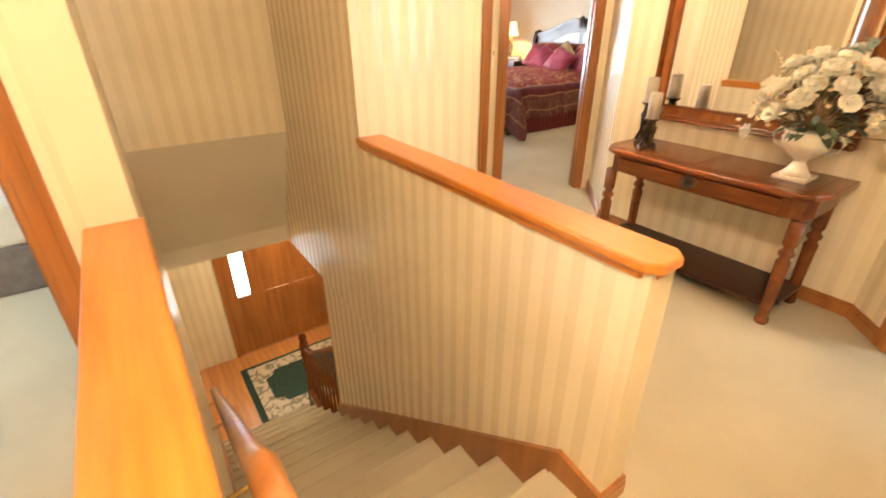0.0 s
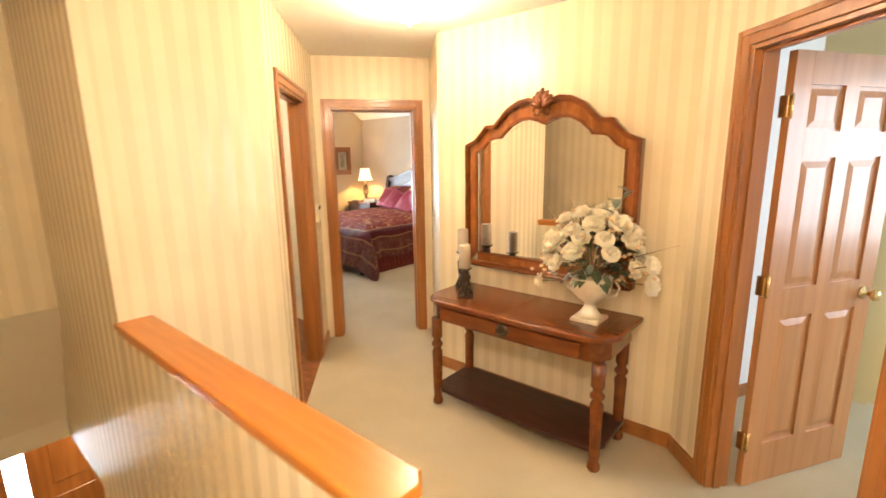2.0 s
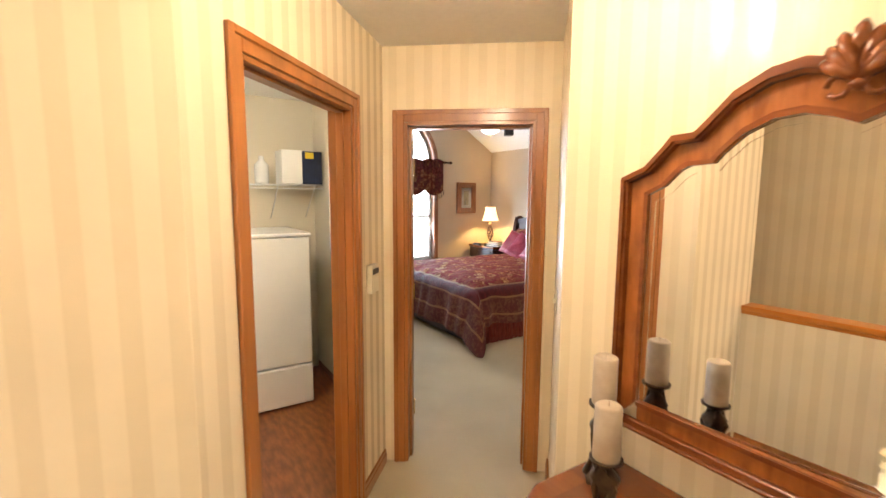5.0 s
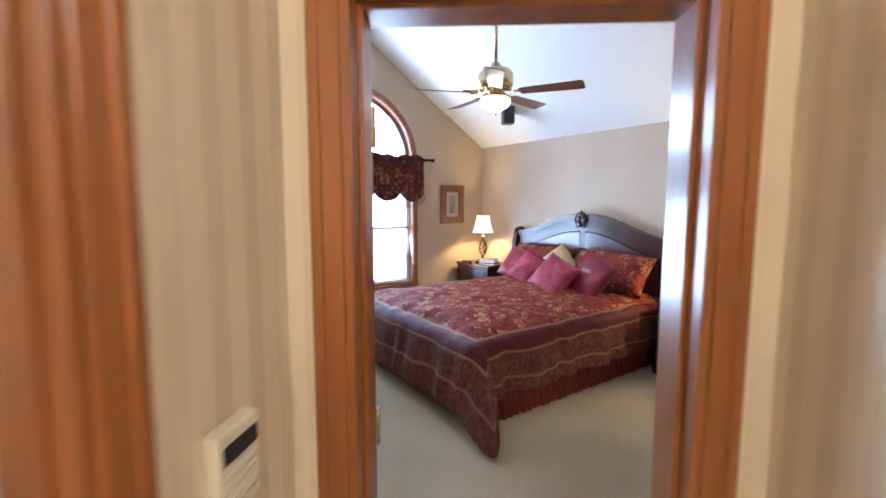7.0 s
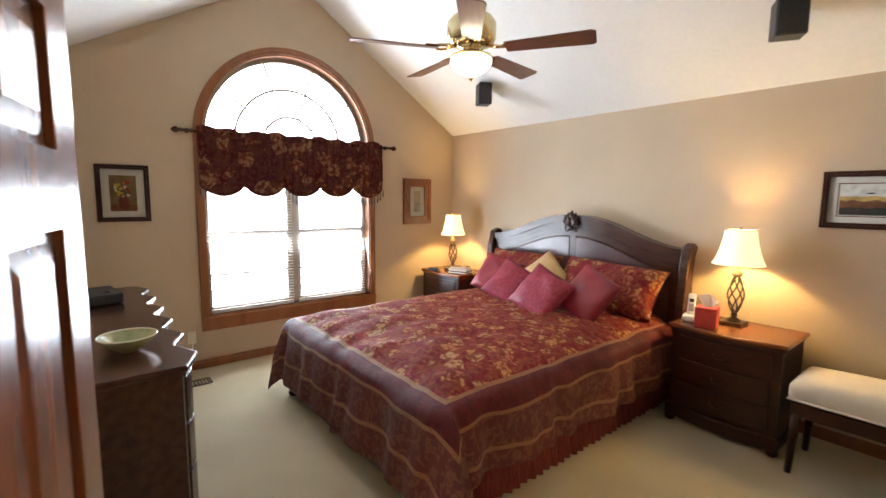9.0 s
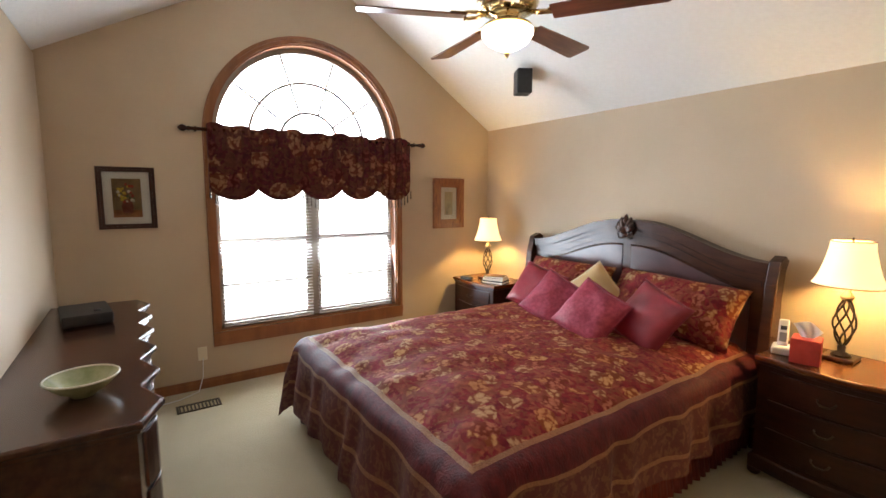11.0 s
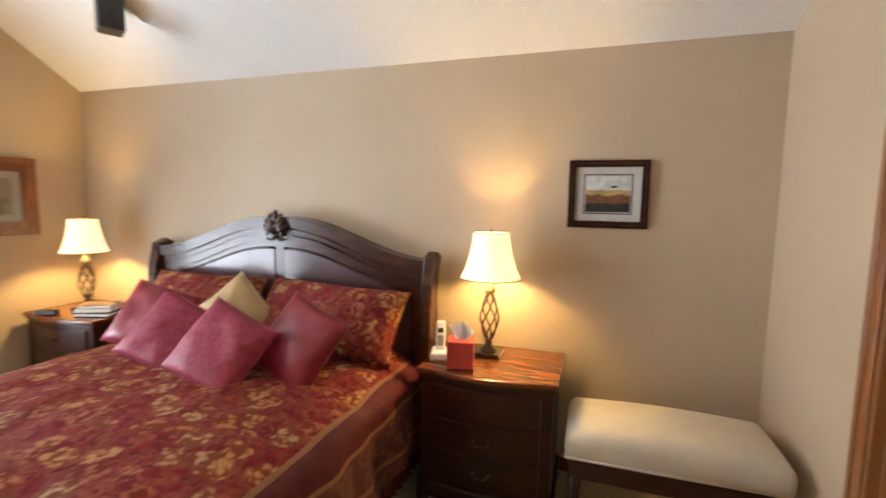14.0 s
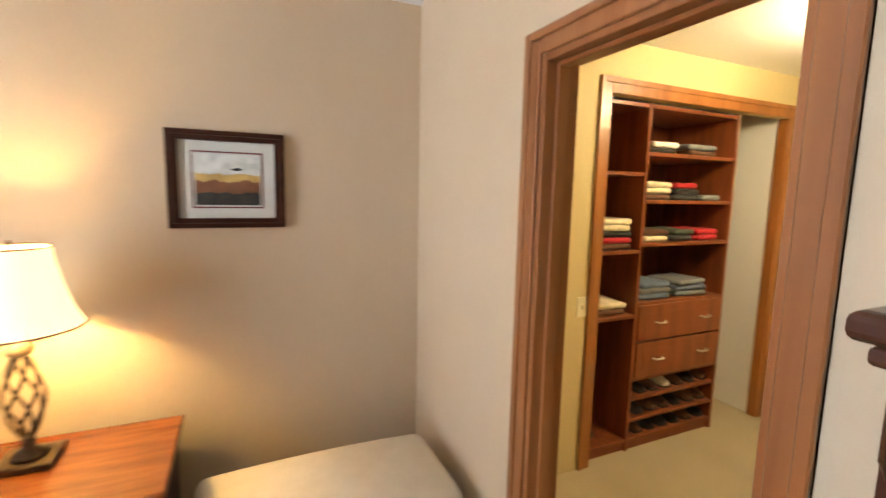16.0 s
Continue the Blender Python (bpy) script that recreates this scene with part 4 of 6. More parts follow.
def candlestick(x, y, h, label):
    th = thing("candlestick", label, "candlestick", pose(x, y, 0.7385), group="candlesticks on the console")
    b = lathe([(0.062, 0), (0.065, 0.008), (0.045, 0.02), (0.02, 0.035)], 4)
    lathe([(0.02, 0.03), (0.032, h * 0.25), (0.016, h * 0.40), (0.03, h * 0.55), (0.04, h * 0.70), (0.018, h * 0.85), (0.028, h * 0.92), (0.045, h * 0.97), (0.045, h)], 14, b)
    for k in range(4):
        a = math.pi / 4 + k * math.pi / 2
        tube([(0.045 * math.cos(a), 0.045 * math.sin(a), 0.012), (0.022 * math.cos(a), 0.022 * math.sin(a), h * 0.3), (0.034 * math.cos(a + 0.6), 0.034 * math.sin(a + 0.6), h * 0.6), (0.02 * math.cos(a), 0.02 * math.sin(a), h * 0.9)], [0.012, 0.008, 0.011, 0.006], 6, b)
    part("stem", b, IRON, th, "scrolled bronze-black stem")
    c = lathe([(0.036, h), (0.037, h + 0.004), (0.036, h + 0.145), (0.030, h + 0.15), (0.02, h + 0.146)], 22)
    tube([(0, 0, h + 0.145), (0.002, 0, h + 0.162)], 0.0015, 5, c)
    part("candle", c, CANDLE, th, "grey pillar candle")


candlestick(-1.045, 2.66, 0.185, "bronze-black scrolled candlestick with a grey pillar candle")
candlestick(-1.175, 2.81, 0.25, "taller bronze-black scrolled candlestick with a grey pillar candle")

VX, VY = -0.26, 2.73
vase = thing("urn_vase", "silver two-handled urn on the console", "vase", pose(VX, VY, 0.7385))
part("foot", prism([(-0.075, -0.075), (0.075, -0.075), (0.075, 0.075), (-0.075, 0.075)], 0, 0.02, 0.004), SILVER, vase)
urn = lathe([(0.07, 0.02), (0.045, 0.05), (0.025, 0.085), (0.032, 0.10), (0.06, 0.12), (0.098, 0.16), (0.108, 0.20), (0.098, 0.225), (0.112, 0.24), (0.10, 0.242)], 28)
part("bowl", urn, SILVER, vase)
for sg in (-1, 1):
    part("urn_handle", tube([(sg * 0.085, 0, 0.14), (sg * 0.135, 0, 0.16), (sg * 0.15, 0, 0.20), (sg * 0.125, 0, 0.235), (sg * 0.10, 0, 0.225)], 0.007, 8), SILVER, vase)

rnd = random.Random(7)


def rose(r):
    """A full rose of layered, cupped petals."""
    bm = bmesh.new()
    for ring, (n, rad, tilt, sz) in enumerate(((3, 0.10, 80, 0.5), (5, 0.25, 70, 0.66), (6, 0.42, 56, 0.8), (7, 0.55, 36, 0.88), (8, 0.6, 10, 0.8))):
        for k in range(n):
            a = 2 * math.pi * (k + 0.37 * ring) / n
            grid = []
            for i in range(4):
                row = []
                for j in range(4):
                    u, v = j / 3 - 0.5, i / 3
                    w = sz * (0.55 + 0.75 * math.sin(math.pi * (0.2 + 0.65 * v)))
                    p = Vector((v * sz * 0.9, u * w, 0.22 * sz * (4 * u * u) * v + (0.12 * v * v if ring < 3 else -0.18 * v * v)))
                    p.rotate(Euler((0, -radians(tilt), 0)))
                    p += Vector((rad * 0.45, 0, 0.10 - 0.05 * ring))
                    p.rotate(Euler((0, 0, a)))
                    row.append(bm.verts.new(p * r))
                grid.append(row)
            for i in range(3):
                for j in range(3):
                    f = bm.faces.new((grid[i][j], grid[i][j + 1], grid[i + 1][j + 1], grid[i + 1][j]))
                    f.smooth = True
    return bm


def add_leaf(bm, p, d, l, w):
    d = d.normalized()
    s = d.cross(Vector((0, 0, 1)) + d * 0.1).normalized()
    up = s.cross(d)
    rows = [(0, 0.05), (0.3, 0.8), (0.6, 1.0), (0.85, 0.55), (1.0, 0.05)]
    prev = None
    for t, k in rows:
        c = p + d * l * t - Vector((0, 0, 1)) * l * 0.25 * t * t
        cur = [bm.verts.new(c + s * w * k + up * w * 0.25), bm.verts.new(c), bm.verts.new(c - s * w * k + up * w * 0.25)]
        if prev:
            for i in range(2):
                f = bm.faces.new((prev[i], prev[i + 1], cur[i + 1], cur[i]))
                f.smooth = True
        prev = cur


bq = thing("flower_bouquet", "full bouquet of cream silk roses with green leaves", "flowers", pose(VX, VY, 0.96))
rose_mesh = mesh_of("rose", rose(0.052), PETAL)
heads = []
while len(heads) < 32:
    a, e = rnd.uniform(0, 2 * math.pi), rnd.uniform(-0.25, 1.35)
    rad = Vector((0.23 * math.cos(a) * math.cos(e), 0.18 * math.sin(a) * math.cos(e), 0.13 + 0.23 * math.sin(e)))
    if VY + rad.y > 2.88 or any((rad - h).length < 0.066 for h in heads):
        continue
    heads.append(rad)
heads += [Vector((0.31, -0.06, 0.13)), Vector((0.32, -0.08, 0.04)), Vector((-0.22, -0.14, -0.01))]
for h in heads:
    o = new("rose", rose_mesh)
    o.parent = bq
    q = (h - Vector((0, 0, 0.0))).to_track_quat("Z", "Y")
    sc = rnd.uniform(0.8, 1.2)
    o.matrix_basis = Matrix.LocRotScale(h, q, (sc, sc, sc))
lv, sg_, stem, bl = bmesh.new(), bmesh.new(), bmesh.new(), bmesh.new()
for i in range(110):
    a, e = rnd.uniform(0, 2 * math.pi), rnd.uniform(-0.5, 1.3)
    d = Vector((math.cos(a) * math.cos(e), math.sin(a) * math.cos(e) * 0.75, math.sin(e)))
    p = Vector((d.x * 0.17, d.y * 0.13, 0.12 + d.z * 0.17)) * rnd.uniform(0.5, 1.0)
    if VY + p.y + d.y * 0.08 > 2.9:
        continue
    add_leaf(sg_ if i % 4 == 0 else lv, p, d, rnd.uniform(0.06, 0.10), rnd.uniform(0.014, 0.026))
for k in range(6):
    add_leaf(sg_, Vector((0.10 + 0.012 * k, -0.02, 0.36 + 0.022 * k)), Vector((rnd.uniform(-1, 1), rnd.uniform(-1, 0.3), 0.5)), 0.07, 0.022)
for h in heads:
    tube([(0, 0, -0.05), (h.x * 0.4, h.y * 0.4, h.z * 0.5), tuple(h)], 0.003, 5, stem)
for tip in ((-0.24, -0.02, 0.36), (-0.12, -0.03, 0.42), (0.42, -0.05, 0.24)):
    tp = Vector(tip)
    tube([(0, 0, 0), tuple(tp * 0.5 + Vector((0, 0, 0.03))), tip], [0.003, 0.002, 0.001], 5, stem)
    for k in range(7):
        c = tp * (0.7 + 0.05 * k) + Vector((rnd.uniform(-0.008, 0.008), 0, 0.006))
        lathe([(0.001, -0.004), (0.004, 0), (0.001, 0.005)], 6, bl, tuple(c))
for i in range(150):
    h = rnd.choice(heads)
    c = h * rnd.uniform(0.8, 1.0) + Vector((rnd.uniform(-0.08, 0.08), rnd.uniform(-0.07, 0.03), rnd.uniform(-0.06, 0.06)))
    lathe([(0.002, -0.008), (0.013, 0), (0.009, 0.008), (0.002, 0.010)], 7, bl, tuple(c))
part("leaves", lv, LEAF, bq)["kind"] = "stuff"
part("sage_leaves", sg_, SAGE, bq)["kind"] = "stuff"
part("twig_work", stem, TWIG, bq)["kind"] = "stuff"
part("small_blossoms", bl, PEACH, bq)["kind"] = "stuff"


def plate(name, label, m, rocker=True):
    """A wall plate in the x, z plane that faces -y... with a toggle or two sockets."""
    th = thing(name, label, "switch" if rocker else "outlet", m)
    part("cover_plate", box(-0.036, 0.036, -0.006, 0, -0.058, 0.058, 0.003, 2), PLASTIC, th)
    if rocker:
        part("toggle", box(-0.005, 0.005, -0.018, -0.005, -0.012, 0.014, 0.002, 1), PLASTIC, th)
    else:
        for z in (-0.024, 0.024):
            part("socket", lathe([(0.016, 0), (0.016, 0.003)], 12), PLASTIC, th, m=pose(0, -0.006, z, 90, 0, 0))


plate("wall_outlet", "ivory wall outlet under the console", pose(-0.72, 2.984, 0.36), False)
plate("light_switch", "ivory toggle switch on striped wallpaper", along(C[3], C[4]) @ pose(0.42, 0.0005, 1.12, 0, 0, 180))
th = thing("wall_thermostat", "ivory wall thermostat with louvres and a dark display", "thermostat", along(C[5], C[6]) @ pose(0.235, 0.0005, 1.18, 0, 0, 180))
part("housing", box(-0.055, 0.055, -0.03, 0, -0.075, 0.075, 0.005, 2), PLASTIC, th)
part("display", box(-0.045, 0.045, -0.034, -0.0295, 0.025, 0.055, 0.002, 1), BLACK, th)
for k in range(5):
    part("louvre", box(-0.042, 0.042, -0.033, -0.0295, -0.055 + k * 0.014, -0.049 + k * 0.014), PLASTIC, th)


# ---- bedroom window ----
def ring(r0, r1, y0, y1, zc=WSPR, low=None):
    """An arched band in the gable's plane (local x along the wall)."""
    o, i = arch_line(0, r1, zc), arch_line(0, r0, zc)
    if low is not None:
        o, i = [(-r1, low)] + o + [(r1, low)], [(-r0, low)] + i + [(r0, low)]
    return strip(o, i, y0, y1)


WM = Matrix(((0, -1, 0, XW), (1, 0, 0, WY), (0, 0, 1, 0), (0, 0, 0, 1)))     # local x along the wall, -y into the room
win = thing("window_1", "arched window with stained oak casing and white sashes", "window", WM, kind="structure")
cs = ring(0.868, 0.93, -0.018, 0.0, low=0.42)
strip([(-0.93, 0.42), (0.93, 0.42)], [(-0.93, 0.355), (0.93, 0.355)], -0.02, 0.0, cs)
strip([(-0.93, 0.478), (0.93, 0.478)], [(-0.93, 0.42), (0.93, 0.42)], -0.032, 0.0, cs)
part("casing", cs, OAKD, win)
part("casing_bead", ring(0.90, 0.922, -0.027, -0.018, low=0.48), OAKD, win)
part("jamb_lining", ring(0.855, 0.869, 0.0, 0.138, low=WSILL), OAKD, win)
part("window_sill", box(-0.868, 0.868, 0.0, 0.138, 0.478, 0.492), OAKD, win)
sh = ring(0.81, 0.856, 0.09, 0.125, low=WSILL + 0.01)
box(-0.86, 0.86, 0.09, 0.125, 2.10, 2.16, bm=sh)
box(-0.068, 0.068, 0.088, 0.126, 0.49, 2.10, bm=sh)
for a, b in ((-0.81, -0.045), (0.045, 0.81)):
    box(a, b, 0.09, 0.125, 1.23, 1.275, bm=sh)
    box(a, b, 0.09, 0.125, 0.492, 0.54, bm=sh)
    box(a, b, 0.095, 0.12, 0.845, 0.867, bm=sh)
# White sash and grille seen against the light: their backlit shade is this tan.
SASH = mat("backlit_dark_sash", (0.26, 0.21, 0.17), (0.30, 0.25, 0.20), rough=0.5)
part("sash", sh, SASH, win)
gr = bmesh.new()
for r in (0.28, 0.55):
    join(gr, ring(r - 0.011, r + 0.011, 0.10, 0.115))
for a in (36, 72, 108, 144):
    ca, sa = math.cos(radians(a)), math.sin(radians(a))
    tube([(0.28 * ca, 0.108, WSPR + 0.28 * sa), (0.82 * ca, 0.108, WSPR + 0.82 * sa)], 0.010, 6, gr)
part("sunburst_grille", gr, SASH, win)
pane = bmesh.new()
pane.faces.new([pane.verts.new((x, 0.118, z)) for x, z in [(-0.83, 0.5)] + arch_line(0, 0.83, WSPR) + [(0.83, 0.5)]])
part("pane", pane, GLASS, win).visible_shadow = False
slat = mesh_of("slat", box(-0.40, 0.40, 0.035, 0.075, -0.0012, 0.0012), WHITE)
for side, cx in (("blind", -0.43), ("blind", 0.43)):
    bl_ = thing("window_blind", "white slatted blind lowered over the sash", "blind", WM @ pose(cx, 0, 0))
    part("head_rail", box(-0.41, 0.41, 0.03, 0.08, 2.04, 2.09, 0.004, 1), WHITE, bl_)
    part("bottom_rail", box(-0.40, 0.40, 0.038, 0.072, 0.497, 0.512, 0.004, 1), WHITE, bl_)
    for i in range(50):
        o = new("slat", slat)
        o.parent, o.location = bl_, (0, 0, 0.53 + i * 0.03)
    for x in (-0.33, 0.33):
        part("ladder_cord", tube([(x, 0.036, 0.51), (x, 0.036, 2.05)], 0.0012, 4), WHITE, bl_)

single("backdrop", box(-14.02, -14, -6, 16, -14, 12), SKYGLOW, "bright hazy distance outside the window", "backdrop", kind="structure")

val = thing("window_valance", "dark burgundy floral valance with scalloped beaded hem", "valance", WM)
vb = bmesh.new()
NX, NZ = 150, 14
grid = []
for j in range(NZ + 1):
    row = []
    for i in range(NX + 1):
        u = i / NX
        x = -0.90 + 1.90 * u
        s = abs(math.sin(math.pi * u * 5))
        top = 2.235 + 0.012 * math.sin(u * 55) + 0.008 * math.sin(u * 23)
        hem = 1.71 - 0.095 * s ** 0.7
        v = j / NZ
        z = top + (hem - top) * v
        y = -0.075 - 0.014 * math.sin(u * 2 * math.pi * 26) * (1 - 0.75 * v) - 0.035 * s * math.sin(math.pi * min(1, v * 1.1)) - 0.012 * noise.noise((x * 6, z * 9, 1)) - 0.010 * math.sin(18 * v - 6 * s) * v * s
        row.append(vb.verts.new((x, y, z)))
    grid.append(row)
for j in range(NZ):
    for i in range(NX):
        vb.faces.new((grid[j][i], grid[j][i + 1], grid[j + 1][i + 1], grid[j + 1][i])).smooth = True
side = [(grid[j][0].co.copy(), grid[j][NX].co.copy()) for j in range(NZ + 1)]
for k in (0, 1):
    back = [vb.verts.new((p[k].x, -0.002, p[k].z)) for p in side]
    for j in range(NZ):
        vb.faces.new((grid[j][k * NX], grid[j + 1][k * NX], back[j + 1], back[j]))
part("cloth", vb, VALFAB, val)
fr = bmesh.new()
for i in range(0, NX + 1, 3):
    p = (-0.90 + 1.90 * i / NX, -0.085, 1.71 - 0.095 * abs(math.sin(math.pi * i / NX * 5)) ** 0.7)
    lathe([(0.002, -0.085), (0.010, -0.072), (0.004, -0.058), (0.008, -0.044), (0.003, -0.030), (0.006, -0.018), (0.002, 0.004)], 6, fr, p)
part("bead_fringe", fr, IRON, val)["kind"] = "stuff"
rod = thing("curtain_rod", "dark wooden curtain rod with carved finials", "curtain rod", WM)
part("pole", tube([(-1.02, -0.06, 2.19), (1.11, -0.06, 2.19)], 0.014, 10), MAHOG, rod)
for x, sg in ((-1.02, -1), (1.11, 1)):
    part("finial", lathe([(0.015, 0), (0.02, 0.01), (0.012, 0.02), (0.028, 0.045), (0.024, 0.065), (0.005, 0.085)], 12), MAHOG, rod, m=pose(x, -0.06, 2.19, 0, 90 * sg, 0))
for x in (-0.98, 1.06):
    part("bracket", box(x - 0.008, x + 0.008, -0.06, -0.001, 2.17, 2.21, 0.003, 1), MAHOG, rod)


# ---- bed ----
BX, HALF = -5.14, 1.04
bed = thing("king_bed", "king bed with a mahogany sleigh headboard and brocade bedding", "bed", pose(BX, 0, 0))


def hb_top(u):
    """Height of the headboard's ogee edge; u from -1 to 1."""
    a = abs(u)
    return 1.235 + 0.235 * (0.5 + 0.5 * math.cos(math.pi * min(1, a * 1.04))) + 0.025 * math.sin(math.pi * a) 


N = 40
us = [-1 + 2 * i / N for i in range(N + 1)]


def hb_band(d0, d1, y0, y1, w=1.0):
    return strip([(u * HALF * w, hb_top(u) - d0) for u in us], [(u * HALF * w, hb_top(u) - d1) for u in us], y0, y1)


part("headboard", strip([(u * HALF, hb_top(u) - 0.02) for u in us], [(u * HALF, 0.25) for u in us], 6.90, 6.95), MAHOG, bed)
part("top_rail", smooth(hb_band(0.0, 0.07, 6.87, 6.985)), MAHOG, bed)
part("moulding", hb_band(0.085, 0.105, 6.885, 6.90, 0.97), MAHOG, bed)
part("moulding", hb_band(0.125, 0.16, 6.88, 6.90, 0.96), MAHOG, bed)
for sg in (-1, 1):
    uu = [sg * (0.04 + 0.86 * i / 16) for i in range(17)]
    edge = [(u * HALF, hb_top(u) - 0.21 - 0.05 * (abs(u) > 0.85)) for u in uu]
    # Bluish daylight sheen from the window is mixed into the panel's base colour.
    part("panel", strip(edge, [(x, 0.55) for x, z in edge], 6.892, 6.90), mat("mahogany_panel_blue_sheen", (0.07, 0.032, 0.036), (0.10, 0.045, 0.045), rough=0.36, scale=6, coat=0.5), bed, "glossy raised panel")
    part("panel_bead", tube([(x, 6.893, z) for x, z in edge], 0.008, 8), MAHOG, bed)
    prof = [(6.97, 0.0), (6.985, 0.35), (6.95, 0.75), (6.935, 1.0), (6.965, 1.18), (7.005, 1.255), (6.95, 1.285), (6.87, 1.255), (6.83, 1.1), (6.80, 0.8), (6.78, 0.5), (6.80, 0.0)]
    pb = join(None, prism(prof, -0.035, 0.035, 0.008), Matrix(((0, 0, 1, sg * (HALF + 0.03)), (1, 0, 0, 0), (0, 1, 0, 0), (0, 0, 0, 1))))
    bmesh.ops.recalc_face_normals(pb, faces=pb.faces[:])
    part("post", pb, MAHOG, bed, "scrolled sleigh post")
crest(bed, 0, 6.88, 1.365, 0.15, MAHOG)
part("box_spring", box(-0.96, 0.96, 4.50, 6.86, 0.12, 0.40, 0.02, 2), LINEN, bed)
part("mattress", box(-0.97, 0.97, 4.48, 6.87, 0.40, 0.62, 0.05, 3), LINEN, bed)

MW, Y0, Y1, TOPZ, OVER = 0.965, 4.50, 6.84, 0.625, 0.47


def drape(s, t):
    """Comforter point: s across from the middle, t from the foot edge (negative hangs down)."""
    ox, oy = max(0.0, abs(s) - MW), max(0.0, -t)
    sg = 1 if s > 0 else -1
    o, a = math.hypot(ox, oy), math.atan2(oy, ox)
    bx, by = sg * min(abs(s), MW), Y0 + max(t, 0)
    out = 0.085 * (1 - math.exp(-o / 0.06)) + 0.12 * o + (0.38 if s > 0 else 0.06) * o * math.sin(2 * a)
    k = min(1, max(0, o - 0.06) / 0.3)
    if ox > 0 and oy > 0:
        fold = 0.035 * math.sin(a * 8 + 0.6)
    else:
        q = by if ox > 0 else bx
        fold = 0.016 * math.sin(q * 21 + 5 * noise.noise((q * 2.3, 0, 3))) + 0.012 * math.sin(q * 9)
    out += k * (fold + 0.03 * noise.noise((bx * 5, by * 5, o * 4)))
    flare = (0.4 if s > 0 else 0.0) * math.sin(2 * a)
    x, y = bx + sg * out * math.cos(a) * (1 + flare), by - out * math.sin(a) * (1 - flare)
    drop = o - 0.075 * (1 - math.exp(-o / 0.075))
    inner = min(MW - min(abs(s), MW), max(t, 0))
    puff = 0.10 * (1 - math.exp(-inner / 0.20)) + 0.016 * noise.noise((x * 3.5, y * 3.5, 0)) + 0.013 * noise.noise((x * 8, y * 6, 4))
    quilt = 0.010 * abs(math.sin(x * 9 + 1.5 * noise.noise((x, y * 2, 7)))) * abs(math.sin(y * 8)) if inner > 0.05 else 0.0
    z = TOPZ + puff + quilt - drop
    return Vector((x, y, max(z, 0.02 + 0.008 * math.sin(9 * (x + y)))))


ss = [-(MW + OVER) + (2 * (MW + OVER)) * i / 130 for i in range(131)]
ts = [-0.56 + (0.56 + Y1 - Y0) * j / 120 for j in range(121)]
zones = {k: bmesh.new() for k in ("bedspread", "border", "braid", "lower_band")}
cache = {}
pts = [[drape(s, t) for s in ss] for t in ts]
for j in range(120):
    for i in range(130):
        sc_, tc = (ss[i] + ss[i + 1]) / 2, (ts[j] + ts[j + 1]) / 2
        o = max(abs(sc_) - MW, -tc)
        key = "bedspread" if o < -0.008 else "braid" if o < 0.014 or 0.15 < o < 0.175 or 0.37 < o < 0.39 else "border" if o < 0.15 else "lower_band"
        bm = zones[key]
        vs = []
        for a, b in ((i, j), (i + 1, j), (i + 1, j + 1), (i, j + 1)):
            v = cache.get((key, a, b))
            if v is None:
                v = cache[(key, a, b)] = bm.verts.new(pts[b][a])
            vs.append(v)
        bm.faces.new(vs).smooth = True
for key, m_, lab in (("bedspread", FLORAL, "burgundy and gold floral brocade"), ("border", BAND, "gathered burgundy satin border"), ("braid", TRIM, "gold braid"), ("lower_band", BAND2, "russet brocade band")):
    part(key, zones[key], m_, bed, lab)
for sg in (-1, 1):
    own, n = bmesh.new(), 160
    lo, hi = [], []
    for i in range(n + 1):
        y = 4.50 + 2.34 * i / n
        w = 0.012 * math.sin(i * 1.35) + 0.006 * math.sin(i * 0.45)
        hi.append(own.verts.new((sg * (0.985 + w * 0.3), y, 0.30)))
        lo.append(own.verts.new((sg * (1.03 + w), y, 0.006)))
    for i in range(n):
        own.faces.new((lo[i], lo[i + 1], hi[i + 1], hi[i])).smooth = True
    part("bed_skirt", own, SKIRT, bed, "pleated russet bed skirt")
part("foot_rail", box(-0.99, 0.99, 4.425, 4.475, 0.035, 0.33, 0.012, 2), CHERRYD, bed, "dark low foot rail")
for x in (-0.93, 0.93):
    part("foot", lathe([(0.03, 0), (0.042, 0.012), (0.042, 0.03), (0.034, 0.04)], 12, at=(x, 4.45, 0)), CHERRYD, bed)


